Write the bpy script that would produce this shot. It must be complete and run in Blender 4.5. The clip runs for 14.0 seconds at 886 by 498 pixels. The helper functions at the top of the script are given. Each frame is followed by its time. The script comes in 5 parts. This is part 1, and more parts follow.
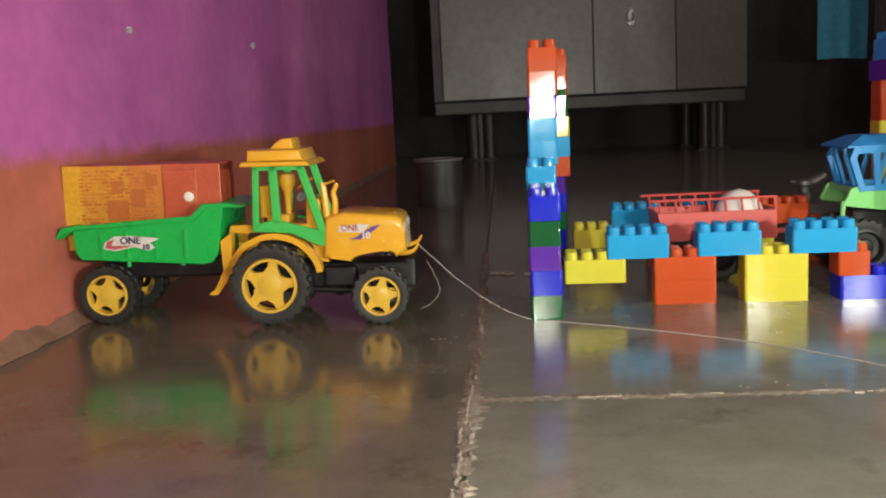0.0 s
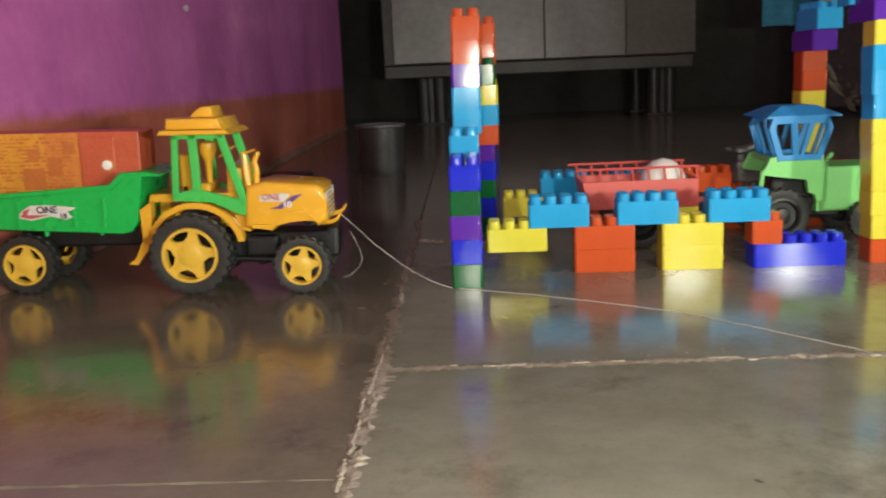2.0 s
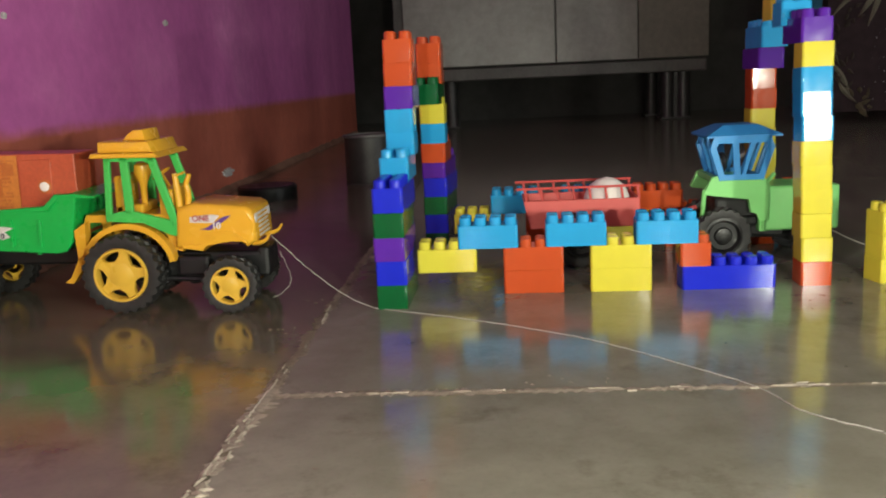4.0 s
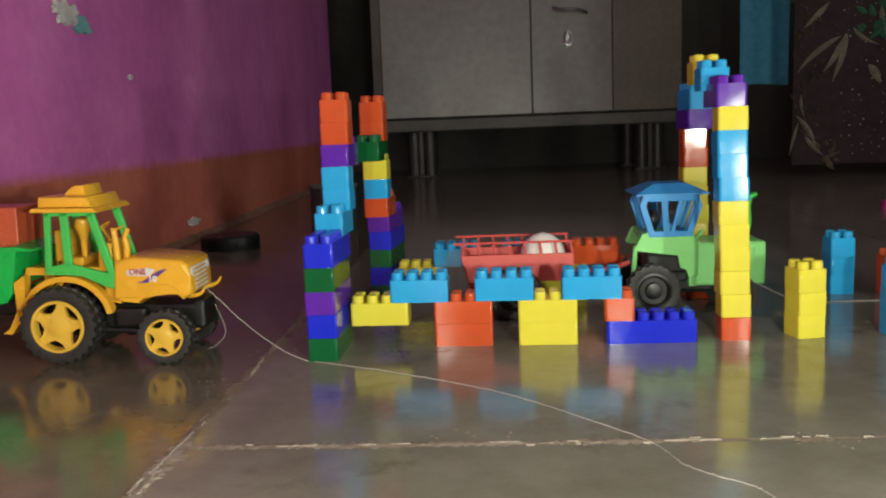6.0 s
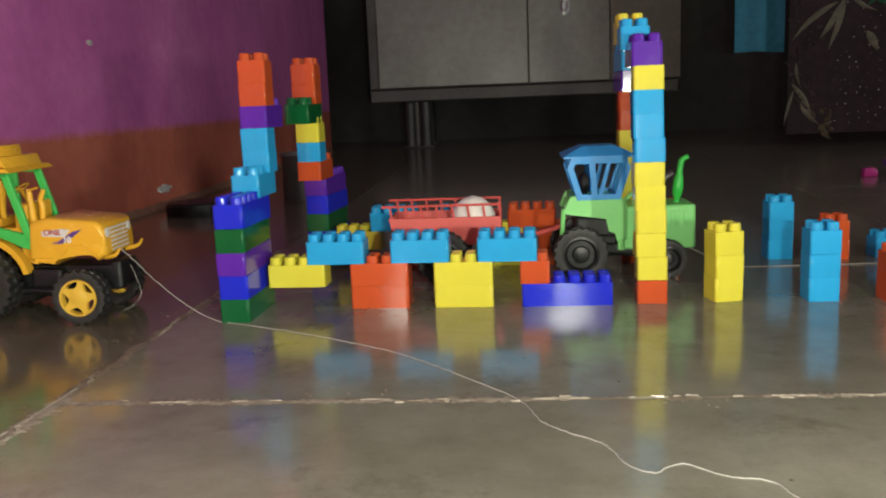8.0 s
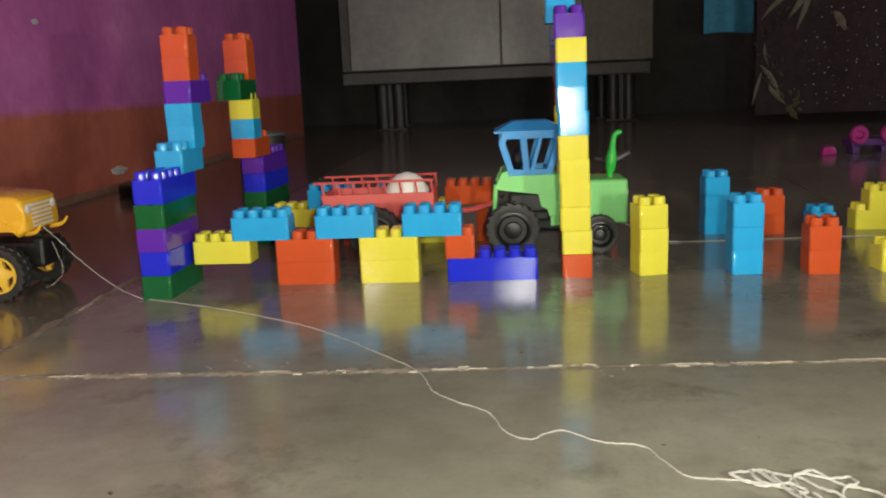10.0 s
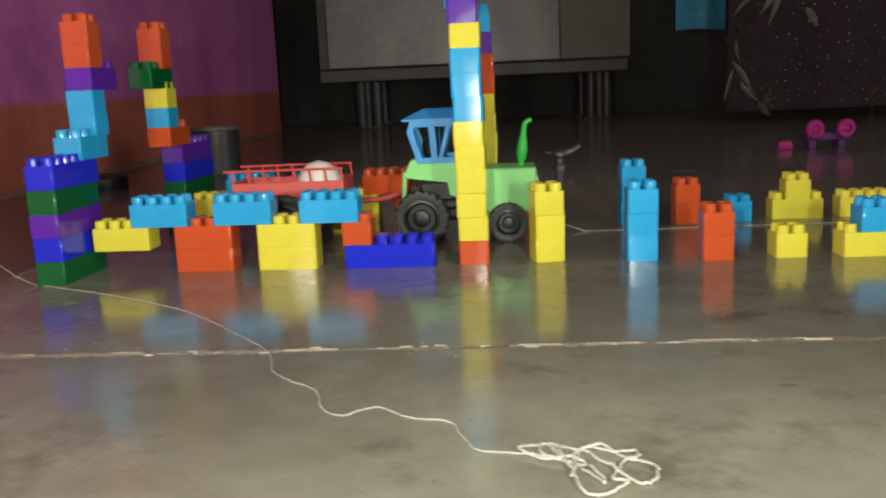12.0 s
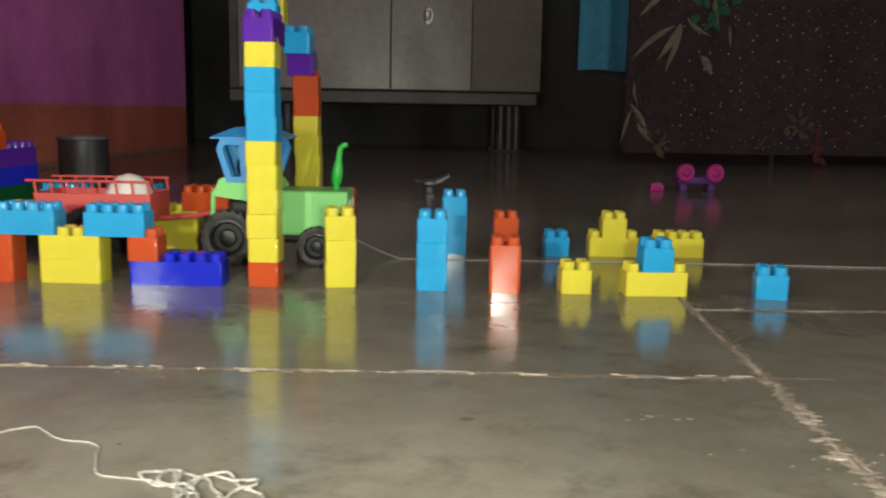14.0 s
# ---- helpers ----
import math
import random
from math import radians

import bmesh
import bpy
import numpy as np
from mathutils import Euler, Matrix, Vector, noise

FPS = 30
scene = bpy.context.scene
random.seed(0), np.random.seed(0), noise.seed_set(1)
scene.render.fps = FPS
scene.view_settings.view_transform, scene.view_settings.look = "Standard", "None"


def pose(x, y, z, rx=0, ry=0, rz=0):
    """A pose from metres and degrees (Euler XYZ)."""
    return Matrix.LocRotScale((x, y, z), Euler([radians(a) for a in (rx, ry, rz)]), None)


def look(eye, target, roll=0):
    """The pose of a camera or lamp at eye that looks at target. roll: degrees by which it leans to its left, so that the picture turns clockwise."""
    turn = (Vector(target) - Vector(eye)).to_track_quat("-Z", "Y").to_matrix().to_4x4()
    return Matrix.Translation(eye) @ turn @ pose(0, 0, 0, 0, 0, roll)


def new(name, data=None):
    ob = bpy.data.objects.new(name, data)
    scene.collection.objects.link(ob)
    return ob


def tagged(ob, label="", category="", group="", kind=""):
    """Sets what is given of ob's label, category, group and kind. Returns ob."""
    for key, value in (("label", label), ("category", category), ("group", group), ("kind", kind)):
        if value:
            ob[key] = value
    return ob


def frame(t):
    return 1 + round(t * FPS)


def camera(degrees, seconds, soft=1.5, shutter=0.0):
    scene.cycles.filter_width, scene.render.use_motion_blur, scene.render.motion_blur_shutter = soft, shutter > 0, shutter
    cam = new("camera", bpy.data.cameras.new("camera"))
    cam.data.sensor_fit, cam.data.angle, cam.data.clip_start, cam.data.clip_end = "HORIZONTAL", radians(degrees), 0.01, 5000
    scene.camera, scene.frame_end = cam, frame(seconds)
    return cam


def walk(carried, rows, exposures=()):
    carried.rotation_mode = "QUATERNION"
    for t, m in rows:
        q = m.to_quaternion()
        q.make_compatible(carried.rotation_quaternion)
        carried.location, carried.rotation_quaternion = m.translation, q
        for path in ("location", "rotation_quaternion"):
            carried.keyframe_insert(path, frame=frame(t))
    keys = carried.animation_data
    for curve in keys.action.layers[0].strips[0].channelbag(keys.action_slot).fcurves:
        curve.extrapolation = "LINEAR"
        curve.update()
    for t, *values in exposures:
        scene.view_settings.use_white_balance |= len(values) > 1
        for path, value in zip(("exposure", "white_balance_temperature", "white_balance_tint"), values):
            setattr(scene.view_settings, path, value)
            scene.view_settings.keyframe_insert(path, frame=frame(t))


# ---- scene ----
cam = camera(53.8, 14.0, 2.0, 0.6)
PATH = [
    (0, (0.032, 0.016, 0.205), (-0.041, 1.992, -0.093), -2.9),
    (0.5, (0.037, 0.017, 0.202), (-0.034, 1.991, -0.107), -3.2),
    (1, (0.046, 0.017, 0.206), (-0.021, 1.992, -0.099), -2.6),
    (1.5, (0.065, 0.005, 0.215), (-0.061, 1.977, -0.098), -3.3),
    (2, (0.07, 0.012, 0.21), (0.087, 1.975, -0.175), -2.5),
    (2.5, (0.079, 0.007, 0.213), (0.134, 1.97, -0.168), -2.7),
    (3, (0.116, 0.012, 0.22), (0.109, 1.974, -0.168), -3.2),
    (5.5, (0.235, -0.012, 0.238), (0.156, 1.958, -0.096), -2.5),
    (6, (0.249, -0.017, 0.241), (0.208, 1.963, -0.041), -2.2),
    (6.5, (0.284, -0.018, 0.241), (0.219, 1.961, -0.04), -2.6),
    (7, (0.314, -0.017, 0.233), (0.226, 1.958, -0.072), -2.3),
    (7.5, (0.342, -0.016, 0.228), (0.231, 1.956, -0.084), -2.1),
    (8, (0.362, -0.011, 0.224), (0.272, 1.957, -0.117), -2.3),
    (10.5, (0.456, -0.004, 0.203), (0.398, 1.96, -0.172), -2.3),
    (11, (0.489, -0.002, 0.197), (0.441, 1.963, -0.172), -2.0),
    (11.5, (0.516, -0.003, 0.196), (0.467, 1.962, -0.171), -2.6),
    (12, (0.54, -0.003, 0.189), (0.47, 1.961, -0.183), -2.5),
    (12.5, (0.592, 0.001, 0.186), (0.574, 1.966, -0.186), -2.7),
    (13, (0.621, 0.004, 0.188), (0.632, 1.968, -0.189), -1.3),
    (13.5, (0.661, 0.002, 0.186), (0.687, 1.973, -0.148), -0.9),
    (14, (0.693, 0.006, 0.183), (0.767, 1.98, -0.129), 1.0),
]
walk(cam, [(t, look(eye, target, roll)) for t, eye, target, roll in PATH], [(0, 0.12), (1.5, 0.12), (3, 0.08), (6, 0.0), (11, -0.05), (14, 0.02)])

# ---- world and light ----
world = bpy.data.worlds.new("room_dark")
scene.world = world
world.use_nodes = True
world.node_tree.nodes["Background"].inputs[0].default_value = (0.9, 0.95, 1.0, 1)
world.node_tree.nodes["Background"].inputs[1].default_value = 0.02


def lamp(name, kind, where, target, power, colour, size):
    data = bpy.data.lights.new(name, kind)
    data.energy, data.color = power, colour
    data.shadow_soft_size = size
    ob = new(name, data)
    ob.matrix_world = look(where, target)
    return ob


# three fixed lamps stand in for the one torch carried along beside the lens
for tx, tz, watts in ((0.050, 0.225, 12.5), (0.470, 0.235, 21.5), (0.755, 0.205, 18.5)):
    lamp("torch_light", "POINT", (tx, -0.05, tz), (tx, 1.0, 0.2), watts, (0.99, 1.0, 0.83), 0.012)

# added fill lamp for a guessed second light, in an unseen east wall opening
fill_light = lamp("room_fill_light", "AREA", (4.12, -0.75, 1.05), (-0.4, 1.9, 0.5), 36.0, (0.95, 1.0, 0.98), 0.1)
fill_light.data.shape, fill_light.data.size, fill_light.data.size_y = "RECTANGLE", 0.95, 1.95


# ---- materials ----
def mat(name):
    m = bpy.data.materials.new(name)
    m.use_nodes = True
    nt = m.node_tree
    return m, nt, nt.nodes["Principled BSDF"]


def node(nt, kind, **ins):
    n = nt.nodes.new(kind)
    for k, v in ins.items():
        n.inputs[k.replace("_", " ")].default_value = v
    return n


def noise_node(nt, scale, detail=4.0, rough=0.55, coord="Object"):
    tc = nt.nodes.new("ShaderNodeTexCoord")
    n = node(nt, "ShaderNodeTexNoise", Scale=scale, Detail=detail, Roughness=rough)
    nt.links.new(tc.outputs[coord], n.inputs["Vector"])
    return n


def ramp(nt, src, stops):
    r = nt.nodes.new("ShaderNodeValToRGB")
    while len(r.color_ramp.elements) < len(stops):
        r.color_ramp.elements.new(0.5)
    for e, (p, c) in zip(r.color_ramp.elements, stops):
        e.position, e.color = p, (*c, 1) if len(c) == 3 else c
    nt.links.new(src, r.inputs["Fac"])
    return r


def mixc(nt, fac, a, b, mode="MIX"):
    m = nt.nodes.new("ShaderNodeMix")
    m.data_type, m.blend_type = "RGBA", mode
    for s, sock in ((fac, m.inputs[0]), (a, m.inputs[6]), (b, m.inputs[7])):
        if isinstance(s, (int, float)):
            sock.default_value = s
        elif isinstance(s, tuple):
            sock.default_value = (*s, 1)
        else:
            nt.links.new(s, sock)
    return m.outputs[2]


def bump(nt, bsdf, height, strength, dist=0.001):
    b = node(nt, "ShaderNodeBump", Strength=strength, Distance=dist)
    nt.links.new(height, b.inputs["Height"])
    nt.links.new(b.outputs["Normal"], bsdf.inputs["Normal"])


def plastic(name, col, rough=0.13, coat=0.0, sss=0.06):
    """Moulded glossy toy plastic, a little scuffed."""
    m, nt, b = mat(name)
    big = noise_node(nt, 35.0, 3.0)
    fine = noise_node(nt, 60.0, 2.0)
    dark = tuple(c * 0.93 for c in col)
    base = mixc(nt, ramp(nt, big.outputs["Fac"], [(0.35, (0, 0, 0)), (0.65, (1, 1, 1))]).outputs["Color"], col, dark)
    info = nt.nodes.new("ShaderNodeObjectInfo")
    hsv = node(nt, "ShaderNodeHueSaturation")
    mr = node(nt, "ShaderNodeMapRange", To_Min=0.98, To_Max=1.02)
    nt.links.new(info.outputs["Random"], mr.inputs["Value"])
    nt.links.new(mr.outputs["Result"], hsv.inputs["Value"])
    nt.links.new(base, hsv.inputs["Color"])
    nt.links.new(hsv.outputs["Color"], b.inputs["Base Color"])
    rr = node(nt, "ShaderNodeMapRange", From_Min=0.35, From_Max=0.7, To_Min=rough * 0.85, To_Max=rough * 1.35)
    nt.links.new(fine.outputs["Fac"], rr.inputs["Value"])
    nt.links.new(rr.outputs["Result"], b.inputs["Roughness"])
    b.inputs["Specular IOR Level"].default_value = 0.36
    b.inputs["Subsurface Weight"].default_value = sss
    b.inputs["Subsurface Radius"].default_value = (0.004, 0.004, 0.004)
    b.inputs["Subsurface Scale"].default_value = 1.0
    b.inputs["Coat Weight"].default_value = coat
    bump(nt, b, big.outputs["Fac"], 0.07, 0.001)
    return m


RED = plastic("red_plastic", (0.46, 0.070, 0.019), 0.10)
YELLOW = plastic("yellow_plastic", (0.59, 0.525, 0.052), 0.10)
SKY = plastic("sky_blue_plastic", (0.022, 0.30, 0.60), 0.10)
ULTRA = plastic("ultramarine_plastic", (0.012, 0.022, 0.50), 0.10)
PURPLE = plastic("purple_plastic", (0.085, 0.018, 0.30), 0.10)
GREEN = plastic("dark_green_plastic", (0.004, 0.085, 0.024), 0.10)
AMBER = plastic("amber_plastic", (0.64, 0.335, 0.026), 0.22)
RIMYEL = plastic("rim_yellow_plastic", (0.60, 0.37, 0.045), 0.3)
GRASS = plastic("bright_green_plastic", (0.006, 0.36, 0.062), 0.3)
CABGREEN = plastic("cab_green_plastic", (0.05, 0.42, 0.08), 0.3)
LIME = plastic("pale_green_plastic", (0.20, 0.58, 0.17), 0.35)
LEAFG = plastic("vivid_green_plastic", (0.03, 0.42, 0.05), 0.35)
CABBLUE = plastic("cab_blue_plastic", (0.030, 0.25, 0.58), 0.4)
CORAL = plastic("coral_red_plastic", (0.55, 0.085, 0.075), 0.4)
PINK = plastic("pink_plastic", (0.36, 0.018, 0.17), 0.35)
VIOLET = plastic("violet_plastic", (0.10, 0.03, 0.16), 0.4)
BLACK = plastic("black_plastic", (0.006, 0.006, 0.0065), 0.4, 0, 0)
WHITE = plastic("white_plastic", (0.75, 0.70, 0.66), 0.45)


def rubber():
    m, nt, b = mat("tyre_rubber")
    n = noise_node(nt, 160.0)
    r = ramp(nt, n.outputs["Fac"], [(0.3, (0.006, 0.006, 0.006)), (0.75, (0.020, 0.019, 0.018))])
    nt.links.new(r.outputs["Color"], b.inputs["Base Color"])
    b.inputs["Roughness"].default_value = 0.55
    bump(nt, b, n.outputs["Fac"], 0.3, 0.0006)
    return m


RUBBER = rubber()


def floor_stone(name, tone):
    """Polished grey-green stone slab, scuffed and stained; tone multiplies the stone's colour."""
    m, nt, b = mat(name)
    big = noise_node(nt, 3.2, 5.0, 0.6)
    mid = noise_node(nt, 22.0, 6.0, 0.65)
    fine = noise_node(nt, 260.0, 4.0, 0.6)
    c1 = ramp(nt, big.outputs["Fac"], [(0.30, (0.150, 0.140, 0.110)), (0.55, (0.200, 0.188, 0.150)), (0.75, (0.240, 0.222, 0.178))])
    c2 = ramp(nt, mid.outputs["Fac"], [(0.30, (0.80, 0.80, 0.78)), (0.62, (1.0, 1.0, 1.0))])
    c3 = ramp(nt, fine.outputs["Fac"], [(0.25, (0.90, 0.90, 0.90)), (0.45, (1.0, 1.0, 1.0)), (0.75, (1.03, 1.03, 1.03))])
    c = mixc(nt, 1.0, c1.outputs["Color"], c2.outputs["Color"], "MULTIPLY")
    c = mixc(nt, 1.0, c, tone, "MULTIPLY")
    c = mixc(nt, 1.0, c, c3.outputs["Color"], "MULTIPLY")
    stain = noise_node(nt, 8.5, 8.0, 0.72)
    st = ramp(nt, stain.outputs["Fac"], [(0.33, (0.66, 0.64, 0.62)), (0.46, (1.0, 1.0, 1.0))])
    c = mixc(nt, 1.0, c, st.outputs["Color"], "MULTIPLY")
    spots = noise_node(nt, 55.0, 2.0, 0.5)
    sr = ramp(nt, spots.outputs["Fac"], [(0.20, (0, 0, 0)), (0.235, (1, 1, 1))])
    c = mixc(nt, sr.outputs["Color"], (0.03, 0.027, 0.022), c)
    nt.links.new(c, b.inputs["Base Color"])
    rr = node(nt, "ShaderNodeMapRange", From_Min=0.3, From_Max=0.7, To_Min=0.10, To_Max=0.20)
    nt.links.new(mid.outputs["Fac"], rr.inputs["Value"])
    nt.links.new(rr.outputs["Result"], b.inputs["Roughness"])
    b.inputs["Specular IOR Level"].default_value = 0.6
    bump(nt, b, big.outputs["Fac"], 0.08, 0.004)
    return m


def simple(name, lo, hi, rough, scale, bumps=0.2, metal=0.0, dist=0.001):
    m, nt, b = mat(name)
    n = noise_node(nt, scale, 5.0, 0.6)
    n2 = noise_node(nt, scale * 9.0, 4.0, 0.6)
    r = ramp(nt, n.outputs["Fac"], [(0.3, lo), (0.7, hi)])
    g = ramp(nt, n2.outputs["Fac"], [(0.3, (0.82, 0.82, 0.82)), (0.65, (1.05, 1.05, 1.05))])
    nt.links.new(mixc(nt, 1.0, r.outputs["Color"], g.outputs["Color"], "MULTIPLY"), b.inputs["Base Color"])
    b.inputs["Roughness"].default_value = rough
    b.inputs["Metallic"].default_value = metal
    bump(nt, b, n2.outputs["Fac"], bumps, dist)
    return m


STONE = floor_stone("polished_stone", (1.0, 1.0, 1.0))
# browner stone, darkened further to offset the fixed torch lamp at this side
STONE_BROWN_DIMMED = floor_stone("polished_brown_stone_dimmed", (0.66, 0.60, 0.57))
LEGPAINT = simple("grey_leg_paint", (0.040, 0.039, 0.038), (0.075, 0.072, 0.070), 0.42, 12, 0.1, 0.3)
GROUT_DARK = simple("joint_dirt_and_shade", (0.07, 0.055, 0.038), (0.14, 0.11, 0.08), 0.8, 60)
GROUT = simple("white_cement", (0.19, 0.158, 0.120), (0.36, 0.315, 0.255), 0.75, 90, 0.5)
GROUT_MID = simple("pale_dirty_cement", (0.165, 0.136, 0.104), (0.30, 0.255, 0.203), 0.75, 110, 0.5)
BROWN = simple("cement_smear", (0.11, 0.088, 0.062), (0.21, 0.17, 0.125), 0.6, 70, 0.4)
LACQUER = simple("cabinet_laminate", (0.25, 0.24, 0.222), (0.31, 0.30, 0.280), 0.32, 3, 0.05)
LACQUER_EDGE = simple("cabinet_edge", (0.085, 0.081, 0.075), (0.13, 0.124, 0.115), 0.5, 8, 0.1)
STEEL = simple("dull_steel", (0.30, 0.30, 0.30), (0.45, 0.45, 0.44), 0.35, 30, 0.1, 0.9)
DULL_METAL = simple("dull_metal", (0.12, 0.12, 0.12), (0.22, 0.22, 0.21), 0.5, 60, 0.1, 0.9)
# unseen walls, kept pale so the torch light bounces back into the room
BOUNCEWALL = simple("pale_bounce_paint", (0.50, 0.47, 0.44), (0.60, 0.57, 0.54), 0.8, 2.0, 0.2)
# near-black albedo puts the recess's lack of light into its wall colour
RECESS_SHADE = simple("recess_shade_paint", (0.050, 0.047, 0.045), (0.085, 0.080, 0.075), 0.8, 2.0, 0.2)
CEILPAINT = simple("ceiling_paint", (0.5, 0.48, 0.45), (0.6, 0.58, 0.55), 0.85, 2.0, 0.1)
TOWEL = simple("blue_towelling", (0.03, 0.17, 0.26), (0.05, 0.24, 0.36), 0.95, 40, 0.8)
CORD = simple("white_cotton_cord", (0.29, 0.275, 0.250), (0.43, 0.41, 0.375), 0.8, 300, 0.6)
CANSKIN = simple("grey_tin", (0.030, 0.029, 0.028), (0.055, 0.053, 0.051), 0.45, 20, 0.1, 0.3)
CANRIM = simple("pale_tin_rim", (0.08, 0.077, 0.075), (0.13, 0.127, 0.124), 0.5, 20, 0.1, 0.1)
PETAL = simple("printed_leaf_cream", (0.10, 0.092, 0.066), (0.21, 0.193, 0.140), 0.9, 20, 0.3)
PETALG = simple("printed_leaf_green", (0.012, 0.06, 0.03), (0.025, 0.13, 0.065), 0.9, 14, 0.3)
PETALR = simple("printed_leaf_umber", (0.030, 0.021, 0.017), (0.062, 0.044, 0.034), 0.9, 14, 0.3)
PETALB = simple("printed_flower_buff", (0.055, 0.042, 0.024), (0.11, 0.085, 0.050), 0.9, 14, 0.3)
PETALRED = simple("printed_flower_red", (0.075, 0.014, 0.014), (0.13, 0.026, 0.024), 0.9, 14, 0.3)
DOT = simple("printed_dot", (0.20, 0.18, 0.20), (0.42, 0.38, 0.42), 0.9, 20, 0.3)
CLOTH = simple("maroon_cloth", (0.021, 0.012, 0.014), (0.042, 0.023, 0.027), 0.95, 25, 0.5)
STICKER = simple("silver_sticker", (0.50, 0.48, 0.48), (0.68, 0.64, 0.62), 0.35, 60, 0.05)
STICKER_RED = simple("sticker_red", (0.30, 0.05, 0.05), (0.42, 0.09, 0.08), 0.4, 60, 0.05)
STICKER_INK = simple("sticker_ink", (0.02, 0.02, 0.03), (0.05, 0.04, 0.07), 0.4, 60, 0.05)
STICKER_VIOLET = simple("sticker_violet", (0.06, 0.02, 0.16), (0.11, 0.04, 0.24), 0.4, 60, 0.05)
CARD_YELLOW = simple("card_yellow", (0.55, 0.27, 0.015), (0.68, 0.36, 0.03), 0.4, 30, 0.1)
CARD_AMBER = simple("card_amber", (0.50, 0.21, 0.02), (0.60, 0.27, 0.03), 0.4, 30, 0.1)
CARD_ORANGE = simple("card_orange", (0.47, 0.15, 0.025), (0.56, 0.20, 0.04), 0.4, 30, 0.1)
CARD_RED = simple("card_red", (0.40, 0.070, 0.028), (0.48, 0.095, 0.04), 0.4, 30, 0.1)
CARD_PRINT = simple("card_print_brown", (0.38, 0.10, 0.018), (0.46, 0.14, 0.03), 0.45, 30, 0.1)
WALLTAPE = simple("peeled_plaster", (0.35, 0.33, 0.34), (0.50, 0.47, 0.47), 0.8, 40, 0.3)
TEALMARK = simple("teal_old_paint", (0.08, 0.22, 0.24), (0.14, 0.32, 0.34), 0.8, 40, 0.3)


def wall_paint():
    """Magenta limewash above an orange-red dado, worn and streaked."""
    m, nt, b = mat("two_band_wall_paint")
    tc = nt.nodes.new("ShaderNodeTexCoord")
    sep = nt.nodes.new("ShaderNodeSeparateXYZ")
    nt.links.new(tc.outputs["Object"], sep.inputs[0])
    n = noise_node(nt, 4.0, 6.0, 0.65)
    n2 = noise_node(nt, 38.0, 5.0, 0.65)
    streak = node(nt, "ShaderNodeTexNoise", Scale=1.0, Detail=4.0)
    mp = node(nt, "ShaderNodeMapping")
    mp.inputs["Scale"].default_value = (5.0, 5.0, 0.9)
    nt.links.new(tc.outputs["Object"], mp.inputs["Vector"])
    nt.links.new(mp.outputs["Vector"], streak.inputs["Vector"])
    up = ramp(nt, n.outputs["Fac"], [(0.3, (0.41, 0.090, 0.310)), (0.55, (0.50, 0.125, 0.375)), (0.75, (0.58, 0.18, 0.44))])
    low = ramp(nt, n.outputs["Fac"], [(0.3, (0.36, 0.088, 0.058)), (0.55, (0.43, 0.115, 0.076)), (0.75, (0.50, 0.150, 0.105))])
    add = node(nt, "ShaderNodeMath")
    add.operation = "MULTIPLY_ADD"
    nt.links.new(n2.outputs["Fac"], add.inputs[0])
    add.inputs[1].default_value = 0.016
    nt.links.new(sep.outputs["Z"], add.inputs[2])
    band = ramp(nt, add.outputs[0], [(0.184, (0, 0, 0)), (0.202, (1, 1, 1))])
    c = mixc(nt, band.outputs["Color"], low.outputs["Color"], up.outputs["Color"])
    st = ramp(nt, streak.outputs["Fac"], [(0.32, (0.88, 0.86, 0.88)), (0.66, (1.06, 1.06, 1.06))])
    c = mixc(nt, 1.0, c, st.outputs["Color"], "MULTIPLY")
    gr = ramp(nt, n2.outputs["Fac"], [(0.3, (0.88, 0.88, 0.88)), (0.7, (1.06, 1.06, 1.06))])
    c = mixc(nt, 1.0, c, gr.outputs["Color"], "MULTIPLY")
    chips = noise_node(nt, 24.0, 3.0, 0.7)
    cr = ramp(nt, chips.outputs["Fac"], [(0.775, (0, 0, 0)), (0.79, (1, 1, 1))])
    c = mixc(nt, cr.outputs["Color"], c, (0.45, 0.36, 0.38))
    nt.links.new(c, b.inputs["Base Color"])
    b.inputs["Roughness"].default_value = 0.6
    bump(nt, b, n2.outputs["Fac"], 0.35, 0.002)
    return m


WALLPAINT = wall_paint()


# ---- mesh helpers ----
def part(name, bm, material, parent=None, label="", smooth=False):
    """Link a bmesh as one mesh object, under a thing or a part if one is given."""
    me = bpy.data.meshes.new(name)
    bmesh.ops.recalc_face_normals(bm, faces=bm.faces)
    bm.to_mesh(me)
    bm.free()
    for mm in material if isinstance(material, (list, tuple)) else [material]:
        me.materials.append(mm)
    if smooth:
        me.polygons.foreach_set("use_smooth", [True] * len(me.polygons))
        me.set_sharp_from_angle(angle=radians(38))
    ob = new(name, me)
    if parent:
        ob.parent = parent
    if label:
        ob["label"] = label
    return ob


def box(bm, x0, x1, y0, y1, z0, z1, bev=0.0, seg=2, m=None):
    r = bmesh.ops.create_cube(bm, size=1.0)
    vs = r["verts"]
    for v in vs:
        v.co = Vector((x0 + (v.co.x + 0.5) * (x1 - x0), y0 + (v.co.y + 0.5) * (y1 - y0), z0 + (v.co.z + 0.5) * (z1 - z0)))
        if m:
            v.co = m @ v.co
    if bev:
        es = list({e for v in vs for e in v.link_edges})
        bmesh.ops.bevel(bm, geom=es, offset=bev, segments=seg, affect="EDGES", profile=0.5)
    return bm


def new_box(*a, **k):
    return box(bmesh.new(), *a, **k)


